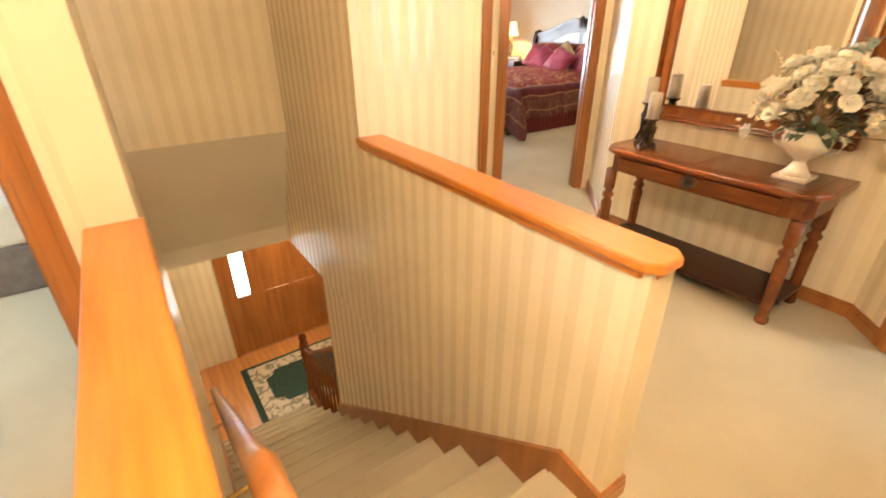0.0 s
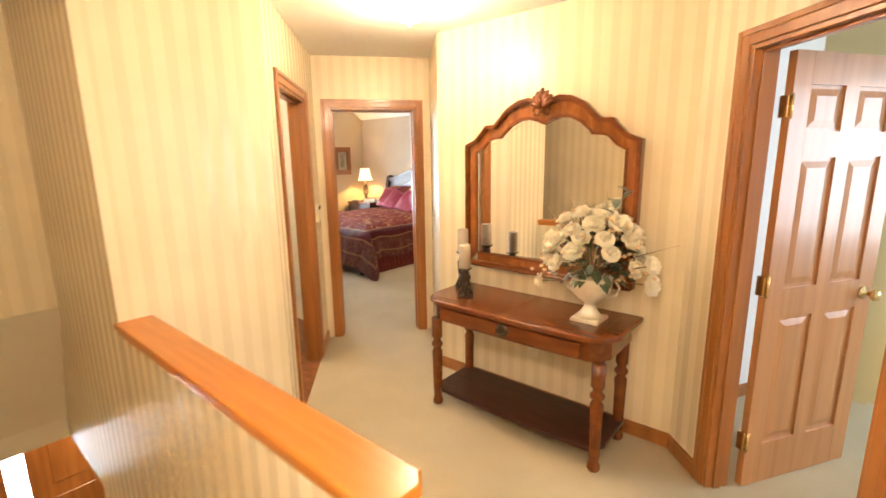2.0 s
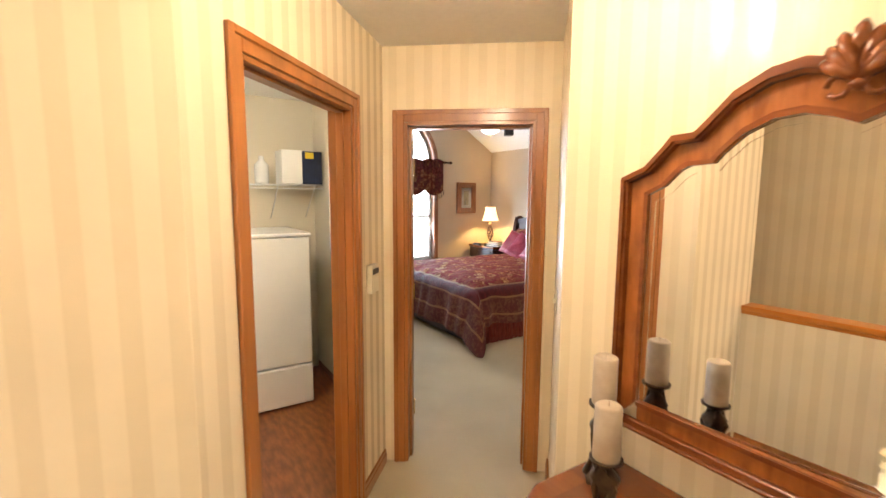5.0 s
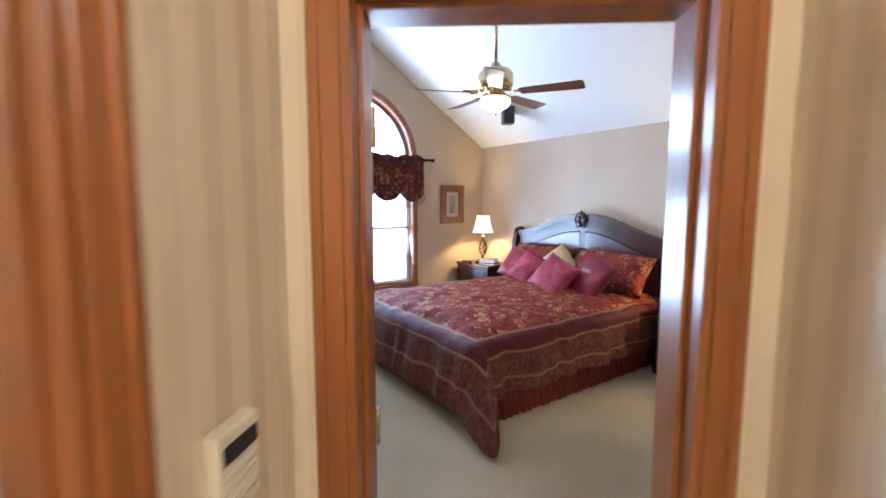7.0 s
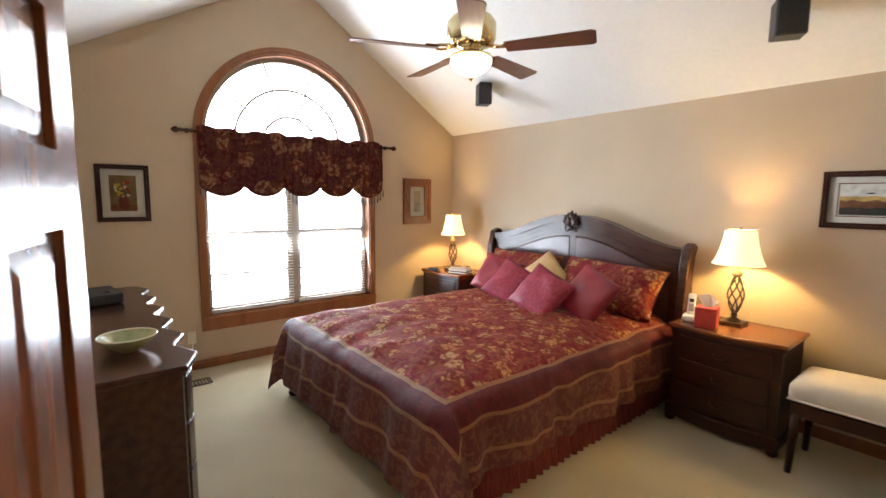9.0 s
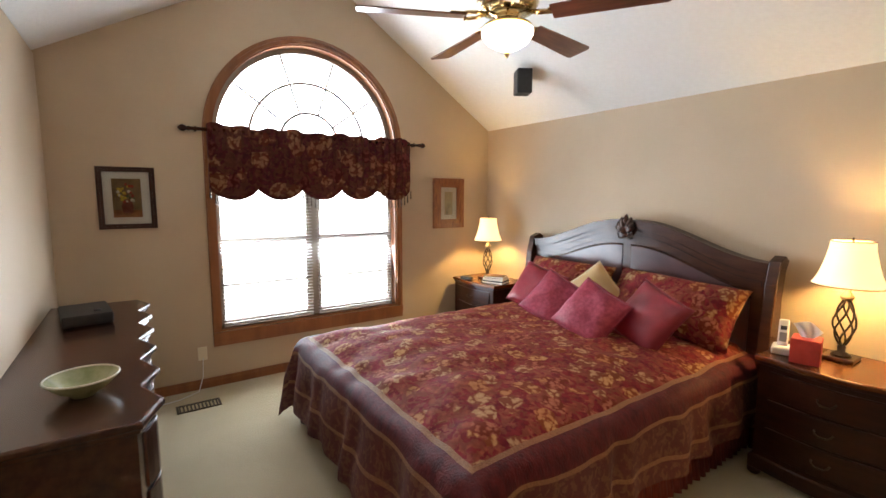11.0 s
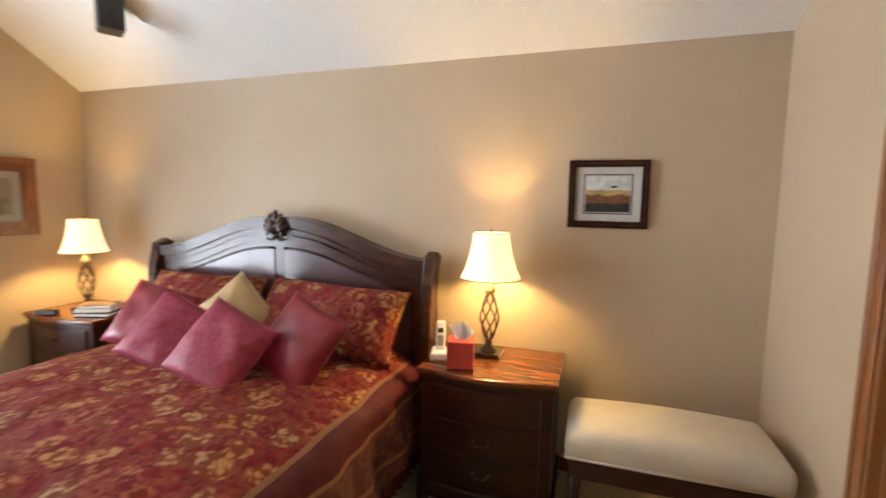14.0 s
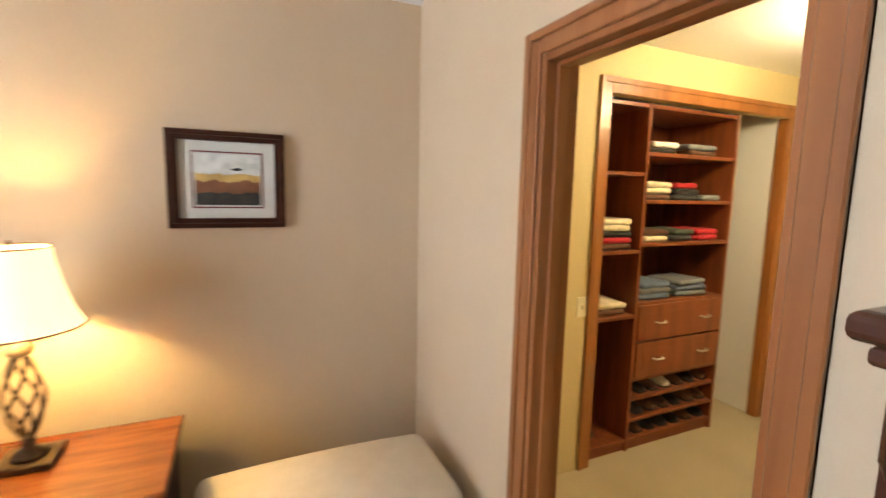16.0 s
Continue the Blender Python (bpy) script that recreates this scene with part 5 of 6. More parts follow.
def cushion(w, h, t, puff=0.5, flange=0.0, seed=0):
    """A stuffed pillow in the x, z plane, t thick at its middle, with a welt or flange round it."""
    bm, n = bmesh.new(), 16
    for sg in (-1, 1):
        g = []
        for j in range(n + 1):
            row = []
            for i in range(n + 1):
                u, v = 2 * i / n - 1, 2 * j / n - 1
                prof = max(0.0, (1 - abs(u) ** 2.6) * (1 - abs(v) ** 2.6)) ** puff
                pin = 1 - 0.07 * (1 - abs(v) ** 2) * abs(u) ** 3
                pin2 = 1 - 0.07 * (1 - abs(u) ** 2) * abs(v) ** 3
                wr = 0.02 * noise.noise((u * 2 + seed, v * 2, sg)) + 0.007 * noise.noise((u * 6, v * 6 + seed, sg))
                row.append(bm.verts.new((u * w / 2 * pin, sg * (t / 2 * prof + wr * prof), v * h / 2 * pin2)))
            g.append(row)
        for j in range(n):
            for i in range(n):
                bm.faces.new((g[j][i], g[j][i + 1], g[j + 1][i + 1], g[j + 1][i]) if sg < 0 else (g[j][i], g[j + 1][i], g[j + 1][i + 1], g[j][i + 1])).smooth = True
    bmesh.ops.remove_doubles(bm, verts=bm.verts[:], dist=0.0005)
    if flange:
        loop = [(u * w / 2, v * h / 2) for u, v in [(-1, -1), (1, -1), (1, 1), (-1, 1), (-1, -1)]]
        out = [(x + math.copysign(flange, x), z + math.copysign(flange, z)) for x, z in loop]
        strip(out, [(x * 0.94, z * 0.92) for x, z in loop], -0.006, 0.006, bm)
    return bm


def pillow(name, label, m, material, w, h, t, flange=0.0, seed=0, ruffle=None):
    th = thing(name, label, "pillow", m, group="pillows on the bed")
    part("cover", cushion(w, h, t, 0.5, flange, seed), material, th)
    edge = [(-w / 2 * 0.97, -h / 2 * 0.97), (0, -h / 2 * 0.93), (w / 2 * 0.97, -h / 2 * 0.97), (w / 2 * 0.93, 0), (w / 2 * 0.97, h / 2 * 0.97), (0, h / 2 * 0.93), (-w / 2 * 0.97, h / 2 * 0.97), (-w / 2 * 0.93, 0)]
    part("piping", tube([(x, 0, z) for x, z in edge], 0.006, 6, closed=True), ruffle or material, th)
    return th


PZ = TOPZ + 0.07
pillow("pillow_sham", "burgundy floral brocade pillow sham against the headboard", pose(BX - 0.50, 6.69, PZ + 0.185, -34, 0, 0), FLORAL, 0.94, 0.46, 0.26, 0.0, 1, FLORAL)
pillow("pillow_sham", "burgundy floral brocade pillow sham against the headboard", pose(BX + 0.50, 6.67, PZ + 0.185, -36, 2, 0), FLORAL, 0.96, 0.47, 0.28, 0.0, 2, FLORAL)
pillow("throw_pillow", "gold satin throw pillow standing on one corner", pose(BX - 0.02, 6.50, PZ + 0.20, -26, 45, 0), GOLDSATIN, 0.38, 0.38, 0.13, 0, 3)
pillow("throw_pillow", "plain crimson satin throw pillow", pose(BX - 0.50, 6.36, PZ + 0.17, -34, 14, 10), ROSED, 0.43, 0.41, 0.15, 0, 4)
pillow("throw_pillow", "quilted raspberry satin throw pillow", pose(BX - 0.14, 6.18, PZ + 0.155, -38, 24, 8), ROSE, 0.42, 0.41, 0.15, 0, 5)
pillow("throw_pillow", "quilted raspberry satin throw pillow", pose(BX + 0.27, 6.09, PZ + 0.155, -38, 20, -4), ROSE, 0.43, 0.42, 0.15, 0, 6)
pillow("throw_pillow", "plain crimson satin throw pillow", pose(BX + 0.58, 6.28, PZ + 0.165, -34, 18, -14), ROSED, 0.43, 0.43, 0.15, 0, 7)


# ---- case furniture ----
def serp(w, d, amp, lobes, c=0.0, n=24, back=None):
    """Outline with a serpentine front at -y."""
    front = [(-w + 2 * w * i / n, -d + amp * math.cos(2 * math.pi * lobes * i / n) - amp) for i in range(n + 1)]
    return [(-w, d)] + front + [(w, d)]


def case(name, label, category, m, w, d, h, drawers, lobes, cols=1, top_over=0.025, amp=0.018, material=None, columns=False):
    """A chest with a serpentine front: base, body, drawers with bail pulls, and a moulded top."""
    material = material or CHERRYD
    th = thing(name, label, category, m)
    part("body", prism(serp(w, d, amp, lobes), 0.10, h - 0.045, 0.003), material, th)
    part("base", prism(serp(w + 0.018, d + 0.012, amp, lobes), 0.035, 0.125, 0.012), material, th)
    for x in (-w, w):
        for y in (-d, d - 0.03):
            part("foot", lathe([(0.022, 0), (0.035, 0.012), (0.038, 0.03), (0.028, 0.04)], 10, at=(x * 0.96, y * 0.96, 0)), material, th)
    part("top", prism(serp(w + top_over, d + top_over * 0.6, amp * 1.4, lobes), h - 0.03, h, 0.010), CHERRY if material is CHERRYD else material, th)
    part("cornice", prism(serp(w + top_over * 0.5, d + top_over * 0.3, amp * 1.2, lobes), h - 0.05, h - 0.0305, 0.006), material, th)
    if columns:
        for x in (-w + 0.035, w - 0.035):
            part("pilaster", lathe([(0.03, 0.12), (0.036, 0.16), (0.026, 0.19), (0.028, h * 0.5), (0.024, h - 0.16), (0.036, h - 0.13), (0.036, h - 0.055)], 14, at=(x, -d + 0.004, 0)), material, th)
    zs = [0.15 + (h - 0.22) * k / drawers for k in range(drawers + 1)]
    for k in range(drawers):
        for c in range(cols):
            a, b = -w + 0.05 + (2 * w - 0.10) * c / cols + 0.006, -w + 0.05 + (2 * w - 0.10) * (c + 1) / cols - 0.006
            line = [a + (b - a) * i / 16 for i in range(17)]
            fy = [-d + amp * math.cos(2 * math.pi * lobes * (x + w) / (2 * w)) - amp for x in line]
            poly = [(x, y - 0.012) for x, y in zip(line, fy)] + [(x, y + 0.004) for x, y in zip(line[::-1], fy[::-1])]
            dr = part("drawer", prism(poly, zs[k] + 0.008, zs[k + 1] - 0.008, 0.004), material, th)
            for px in ((a + b) / 2,) if cols > 1 or w < 0.3 else (a + (b - a) * 0.5,):
                y = -d + amp * math.cos(2 * math.pi * lobes * (px + w) / (2 * w)) - amp - 0.012
                z = (zs[k] + zs[k + 1]) / 2
                part("pull", tube([(px - 0.04, y, z + 0.008), (px - 0.036, y - 0.016, z), (px - 0.02, y - 0.02, z - 0.014), (px + 0.02, y - 0.02, z - 0.014), (px + 0.036, y - 0.016, z), (px + 0.04, y, z + 0.008)], 0.0045, 6), IRON, dr, "dark bronze bail pull")
    return th


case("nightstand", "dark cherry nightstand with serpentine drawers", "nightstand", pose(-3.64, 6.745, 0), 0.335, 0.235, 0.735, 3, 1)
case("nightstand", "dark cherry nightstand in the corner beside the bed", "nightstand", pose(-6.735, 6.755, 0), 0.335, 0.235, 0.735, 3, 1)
case("dresser", "long dark cherry dresser with a scalloped glossy top", "dresser", pose(-5.76, 3.20, 0, 0, 0, 180), 1.05, 0.265, 0.90, 3, 6, 3, 0.03, 0.026, MAHOG)
case("tall_chest", "tall dark cherry chest with fluted pilasters beside the closet", "chest", pose(-2.425, 4.945, 0, 0, 0, -90), 0.31, 0.12, 1.515, 6, 1, 1, 0.03, 0.012, MAHOG, True)


def table_lamp(x, y, z, s, label):
    th = thing("table_lamp", label, "lamp", pose(x, y, z), group="bedside lamps")
    part("base", prism([(-0.075, -0.075), (0.075, -0.075), (0.075, 0.075), (-0.075, 0.075)], 0, 0.022, 0.006), IRON, th)
    col = lathe([(0.05, 0.022), (0.045, 0.035), (0.018, 0.05), (0.02, 0.075), (0.012, 0.09)], 14)
    part("column", col, IRON, th)
    part("neck", lathe([(0.012, 0.345), (0.03, 0.355), (0.034, 0.372), (0.018, 0.39), (0.012, 0.41), (0.008, 0.46)], 14), mat("pale_bronze", (0.30, 0.22, 0.13), (0.40, 0.30, 0.18), rough=0.35, metal=0.6), th)
    for k in range(6):
        a0 = k * math.pi / 3
        line = []
        for i in range(13):
            f = i / 12
            r = 0.012 + 0.037 * math.sin(math.pi * f) ** 0.8 * (1.1 - 0.35 * abs(f - 0.4))
            a = a0 + 2.6 * f
            line.append((r * math.cos(a), r * math.sin(a), 0.085 + 0.265 * f))
        part("cage_wire", tube(line, 0.0055, 6), IRON, th)
    zs0, h = 0.435, 0.25
    prof = [(0.168, zs0), (0.164, zs0 + 0.004), (0.140, zs0 + 0.055), (0.118, zs0 + 0.13), (0.103, zs0 + 0.20), (0.098, zs0 + h)]
    shd = lathe([(r * s, zz) for r, zz in prof], 36, cap=False)
    lathe([((r - 0.002) * s, zz) for r, zz in prof[::-1]], 36, shd, cap=False)
    part("shade", shd, SHADE, th, "lit cream bell shade")
    for r, zz in ((0.168, zs0), (0.098, zs0 + h)):
        part("shade_trim", tube([(r * s * math.cos(a), r * s * math.sin(a), zz) for a in [2 * math.pi * i / 30 for i in range(30)]], 0.003, 6, closed=True), TRIM, th)
    part("finial", lathe([(0.004, zs0 + h - 0.02), (0.008, zs0 + h + 0.008), (0.003, zs0 + h + 0.022)], 8), IRON, th)


table_lamp(-3.69, 6.82, 0.736, 1.0, "bronze twisted-cage lamp with a lit cream shade")
table_lamp(-6.76, 6.74, 0.736, 0.92, "bronze twisted-cage lamp with a lit cream shade")

tb = thing("tissue_box", "red tissue box with a white tissue pulled up", "tissue box", pose(-3.79, 6.60, 0.736, 0, 0, 12))
part("box", box(-0.068, 0.068, -0.068, 0.068, 0, 0.14, 0.003, 1), RED, tb)
ti = bmesh.new()
prev = None
for i in range(9):
    f = i / 8
    cur = [ti.verts.new(((u - 0.5) * (0.05 + 0.09 * f), 0.02 * math.sin(u * 9 + f * 3) * (0.3 + f), 0.135 + 0.095 * f - 0.03 * (u - 0.4) ** 2 * f * 4)) for u in [k / 8 for k in range(9)]]
    if prev:
        for k in range(8):
            ti.faces.new((prev[k], prev[k + 1], cur[k + 1], cur[k])).smooth = True
    prev = cur
part("tissue", ti, TISSUE, tb)
ph = thing("cordless_phone", "white cordless phone standing in its cradle", "telephone", pose(-3.925, 6.665, 0.736, 0, 0, 15))
part("cradle", box(-0.05, 0.05, -0.06, 0.07, 0, 0.045, 0.012, 2), ENAMEL, ph)
hs = part("handset", box(-0.026, 0.026, -0.018, 0.018, 0, 0.165, 0.010, 2), ENAMEL, ph, m=pose(0, 0.01, 0.035, -14, 0, 0))
part("keypad", box(-0.018, 0.018, -0.0195, -0.0175, 0.03, 0.085), mat("grey_keys", (0.25, 0.25, 0.26), rough=0.5), hs)
part("display", box(-0.016, 0.016, -0.0195, -0.0175, 0.10, 0.125), BLACK, hs)
for k, (w_, d_, z_, mm) in enumerate(((0.24, 0.17, 0.0, BLACK), (0.23, 0.165, 0.032, MAT_WHITE), (0.21, 0.15, 0.056, mat("brown_book_cloth", (0.10, 0.05, 0.03), (0.14, 0.07, 0.04), rough=0.7)))):
    bk = thing("book", "hardback book in a pile on the nightstand", "book", pose(-6.53, 6.66, 0.737 + z_, 0, 0, 20 + 6 * k), group="books on the nightstand")
    part("cover", box(-w_ / 2, w_ / 2, -d_ / 2, d_ / 2, 0, 0.024 if k else 0.031, 0.002, 1), mm, bk)
    part("page_block", box(-w_ / 2 + 0.006, w_ / 2 + 0.001, -d_ / 2 - 0.001, d_ / 2 + 0.001, 0.004, 0.020), MAT_WHITE, bk)
single("alarm_clock", box(-0.07, 0.07, -0.03, 0.03, 0, 0.035, 0.008, 2), BLACK, "small flat black alarm clock on the nightstand", "clock", pose(-6.85, 6.52, 0.736, 0, 0, 20))

bench = thing("upholstered_bench", "cream upholstered bench with a dark wooden frame", "bench", pose(-2.80, 6.57, 0) @ Matrix.Scale(1.045, 4, (0, 0, 1)))
seat = box(-0.44, 0.44, -0.205, 0.25, 0.425, 0.545, 0.045, 4)
bmesh.ops.subdivide_edges(seat, edges=[e for e in seat.edges if e.calc_length() > 0.3], cuts=6, use_grid_fill=True)
for v in seat.verts:
    if v.co.z > 0.48:
        v.co.z += 0.05 * max(0, 1 - (v.co.x / 0.46) ** 2) * max(0, 1 - (v.co.y / 0.27) ** 2)
part("seat", smooth(seat), LINEN, bench)
part("piping", tube([(-0.435, -0.20, 0.445), (0.435, -0.20, 0.445), (0.435, 0.245, 0.445), (-0.435, 0.245, 0.445)], 0.006, 6, closed=True), LINEN, bench)
part("apron", box(-0.42, 0.42, -0.19, 0.235, 0.345, 0.43, 0.006, 1), CHERRYD, bench)
for x in (-0.39, 0.39):
    for y in (-0.165, 0.205):
        part("leg", tube([(x, y, 0.36), (x * 1.02, y * 1.03, 0.2), (x * 1.04, y * 1.06, 0.0)], [0.03, 0.024, 0.018], 8), CHERRYD, bench)


def picture(m, w, h, fw, frame_m, art_stops, scale, label, bar=False):
    """A framed print in the x, z plane, facing -y, its centre at the origin."""
    th = thing("framed_picture", label, "picture", m)
    W, Hh = w / 2, h / 2
    loop = [(-W, -Hh), (W, -Hh), (W, Hh), (-W, Hh), (-W, -Hh)]
    inn = [(math.copysign(W - fw, x), math.copysign(Hh - fw, z)) for x, z in loop]
    fr = strip(loop, inn, -0.022, 0)
    strip([(x * 0.97, z * 0.97) for x, z in loop], [(a * 0.5 + x * 0.5, b * 0.5 + z * 0.5) for (x, z), (a, b) in zip(loop, inn)], -0.03, -0.021, fr)
    part("frame", fr, frame_m, th)
    part("mat_board", box(-W + fw, W - fw, -0.008, -0.004, -Hh + fw, Hh - fw), MAT_WHITE, th)
    aw, ah = W - fw - 0.055, Hh - fw - 0.05
    if bar:
        part("inner_line", strip([(math.copysign(aw + 0.012, x), math.copysign(ah + 0.012, z)) for x, z in loop], [(math.copysign(aw + 0.006, x), math.copysign(ah + 0.006, z)) for x, z in loop], -0.0095, -0.0082), mat("burgundy_line", (0.2, 0.03, 0.03), rough=0.8), th)
    part("print", box(-aw, aw, -0.0105, -0.0085, -ah, ah), multi("painted_print", art_stops, scale, bump=0, sheen=0, detail=4), th)
    gl = box(-W + fw, W - fw, -0.0145, -0.0125, -Hh + fw, Hh - fw)
    part("glazing", gl, GLASS, th).visible_shadow = False
    return th


def still_life(th, w, h):
    """A brown ground with a round vase and dabs of yellow, red and cream blossom."""
    part("paint_ground", box(-w, w, -0.0112, -0.0104, -h, h), mat("umber_paint", (0.20, 0.12, 0.05), (0.34, 0.22, 0.10), rough=0.8, scale=9), th)
    part("paint_table", box(-w, w, -0.0116, -0.0111, -h, -0.62 * h), mat("sienna_paint", (0.28, 0.10, 0.03), (0.40, 0.17, 0.06), rough=0.8, scale=20), th)
    vs_ = [(0.30, -0.80), (0.34, -0.72), (0.42, -0.45), (0.30, -0.18), (0.22, -0.08)]
    part("paint_vase", prism([(x * w, z * h) for x, z in vs_] + [(-x * w, z * h) for x, z in vs_[::-1]], 0, 0.0004), mat("red_brown_paint", (0.22, 0.05, 0.025), (0.30, 0.10, 0.05), rough=0.8, scale=30), th, m=pose(0, -0.0117, 0, 90, 0, 0))
    dabs = [mat(n, c, tuple(v * 0.7 for v in c), rough=0.8, scale=60) for n, c in (("yellow_dab", (0.62, 0.42, 0.05)), ("red_dab", (0.40, 0.06, 0.03)), ("cream_dab", (0.66, 0.58, 0.40)), ("green_dab", (0.10, 0.12, 0.04)))]
    art = random.Random(3)
    for i in range(34):
        r, a = math.sqrt(art.random()), art.uniform(0, 2 * math.pi)
        rad = art.uniform(0.006, 0.014)
        poly = [(rad * art.uniform(0.7, 1.2) * math.cos(2 * math.pi * k / 7), rad * art.uniform(0.7, 1.2) * math.sin(2 * math.pi * k / 7)) for k in range(7)]
        part("paint_dab", prism(poly, 0, 0.0003), dabs[(0, 0, 1, 2, 3)[i % 5]], th, m=pose(0.62 * w * r * math.cos(a), -0.0119 - 0.00003 * i, h * (0.25 + 0.5 * r * math.sin(a)), 90, 0, 0))


def landscape(th, w, h):
    """Bands of sky, trees, field and water painted on the print."""
    for z0, z1, c in ((0.2, 1.0, (0.66, 0.64, 0.58)), (-0.1, 0.25, (0.52, 0.33, 0.10)), (-0.55, -0.05, (0.22, 0.09, 0.04)), (-1.0, -0.5, (0.06, 0.05, 0.04))):
        line = [(-w + 2 * w * i / 24, z1 * h + (0.12 * h * noise.noise((i * 0.5, z1 * 7, 0)) if z1 < 0.9 else 0)) for i in range(25)]
        part("paint_band", strip(line, [(x, z0 * h) for x, z in line], -0.0108 - 0.0004 * (1 - z1), -0.0104), mat("paint", c, tuple(v * 1.5 for v in c), rough=0.8, scale=25), th)
    part("paint_bird", prism([(0, 0), (0.03, 0.008), (0.05, 0.002), (0.03, -0.006)], 0, 0.0004), BLACK, th, m=pose(0.005, -0.0118, h * 0.42, 90, 0, 0))


lp = picture(pose(-3.095, YH - 0.001, 1.64), 0.415, 0.37, 0.038, CHERRYD, [(0, (0.3, 0.3, 0.3)), (1, (0.4, 0.4, 0.4))], 10, "dark-framed autumn marsh landscape print with a wide mat", True)
landscape(lp, 0.415 / 2 - 0.093, 0.37 / 2 - 0.088)
sl_ = picture(pose(XW + 0.001, 3.465, 1.635, 0, 0, 90), 0.37, 0.47, 0.038, CHERRYD, [(0.0, (0.10, 0.06, 0.03)), (0.4, (0.25, 0.16, 0.06)), (0.55, (0.50, 0.33, 0.06)), (0.7, (0.25, 0.05, 0.03)), (0.9, (0.35, 0.28, 0.16))], 18, "dark-framed flower still-life print with a wide mat")
still_life(sl_, 0.37 / 2 - 0.093, 0.47 / 2 - 0.088)
picture(pose(XW + 0.001, 6.47, 1.575, 0, 0, 90), 0.42, 0.56, 0.10, mat("red_gold_frame", (0.17, 0.045, 0.016), (0.30, 0.12, 0.035), rough=0.3, scale=60, stretch=(1, 1, 0.2), coat=0.4), [(0.0, (0.55, 0.42, 0.22)), (0.5, (0.6, 0.52, 0.34)), (0.7, (0.35, 0.30, 0.22))], 8, "small painting in a wide red and gold frame")


# ---- ceiling fan, speakers ----
fan = thing("ceiling_fan", "brass ceiling fan with five reddish wooden blades and a lit bowl", "ceiling fan", pose(-4.535, 4.966, -0.02))
part("canopy", lathe([(0.02, 3.60), (0.05, 3.62), (0.075, 3.68)], 18), BRASS, fan)
part("down_rod", tube([(0, 0, 2.70), (0, 0, 3.62)], 0.012, 10), BRASS, fan)
part("motor_housing", lathe([(0.08, 2.505), (0.125, 2.52), (0.14, 2.55), (0.14, 2.63), (0.12, 2.66), (0.05, 2.68), (0.03, 2.72)], 28), mat("antique_brass", (0.62, 0.50, 0.28), (0.70, 0.58, 0.34), rough=0.25, metal=1.0, scale=20), fan)
part("switch_housing", lathe([(0.105, 2.445), (0.11, 2.455), (0.06, 2.47), (0.055, 2.49), (0.085, 2.506)], 24), BRASS, fan)
part("light_bowl", lathe([(0.006, 2.345), (0.05, 2.355), (0.095, 2.38), (0.118, 2.415), (0.118, 2.435), (0.10, 2.444)], 28), GLOBE, fan, "lit frosted glass bowl")
part("finial", lathe([(0.004, 2.315), (0.012, 2.33), (0.006, 2.346)], 10), BRASS, fan)
BLADE = mat("reddish_walnut_blade", (0.13, 0.045, 0.022), (0.20, 0.075, 0.035), rough=0.3, scale=12, stretch=(0.4, 4, 4), coat=0.4)
for k in range(5):
    m = pose(0, 0, 2.485, 0, 0, -42.6 + 72 * k)
    bl2 = prism([(0.20, -0.05), (0.66, -0.068), (0.68, -0.055), (0.68, 0.055), (0.66, 0.068), (0.20, 0.05)], -0.003, 0.003, 0.001)
    bmesh.ops.transform(bl2, matrix=pose(0, 0, 0, -12, 0, 0), verts=bl2.verts)
    b = part("blade", bl2, BLADE, fan, m=m)
    ir = tube([(0.09, 0, 0.02), (0.14, 0.02, 0.012), (0.20, 0.025, 0.008)], 0.008, 6)
    tube([(0.09, 0, 0.02), (0.14, -0.02, 0.005), (0.20, -0.025, -0.004)], 0.008, 6, ir)
    box(0.19, 0.27, -0.03, 0.03, 0.004, 0.010, 0.002, 1, ir)
    part("blade_iron", ir, BRASS, b, "scrolled brass blade iron")
for x, y in ((-5.965, 6.45), (-3.42, 6.44)):
    z = 2.43 + 0.65 * (YH - y)
    sp = thing("ceiling_speaker", "small black loudspeaker on a ceiling bracket", "loudspeaker", pose(x, y, z - 0.13, 0, 0, -30 if x < -5 else 30), group="ceiling loudspeakers")
    part("cabinet", box(-0.08, 0.08, -0.065, 0.065, -0.12, 0.09, 0.008, 2), BLACK, sp)
    part("grille", box(-0.073, 0.073, -0.069, -0.0645, -0.113, 0.083, 0.003, 1), BLACK, sp)
    part("bracket", tube([(0, 0.03, 0.05), (0, 0.06, 0.10), (0, 0.03, 0.15)], 0.012, 8), ENAMEL, sp, "white swivel bracket")

# ---- small bedroom things ----
st = thing("set_top_box", "black electronic box on the dresser", "electronics", pose(-6.35, 3.22, 0.901, 0, 0, 8))
part("housing", box(-0.19, 0.19, -0.12, 0.12, 0.008, 0.07, 0.008, 2), BLACK, st)
part("foot", box(-0.15, 0.15, -0.1, 0.1, 0.0, 0.009), BLACK, st)
part("knob", lathe([(0.02, 0), (0.018, 0.012)], 12), BLACK, st, m=pose(0.1, 0.05, 0.07))
bw = thing("decorative_bowl", "green and cream ceramic bowl on the dresser", "bowl", pose(-5.05, 3.30, 0.901))
part("shell", lathe([(0.04, 0), (0.045, 0.008), (0.08, 0.03), (0.115, 0.065), (0.12, 0.075), (0.112, 0.072), (0.075, 0.036), (0.02, 0.018)], 26), mat("olive_glaze", (0.22, 0.24, 0.10), (0.42, 0.42, 0.24), rough=0.2, scale=10), bw)
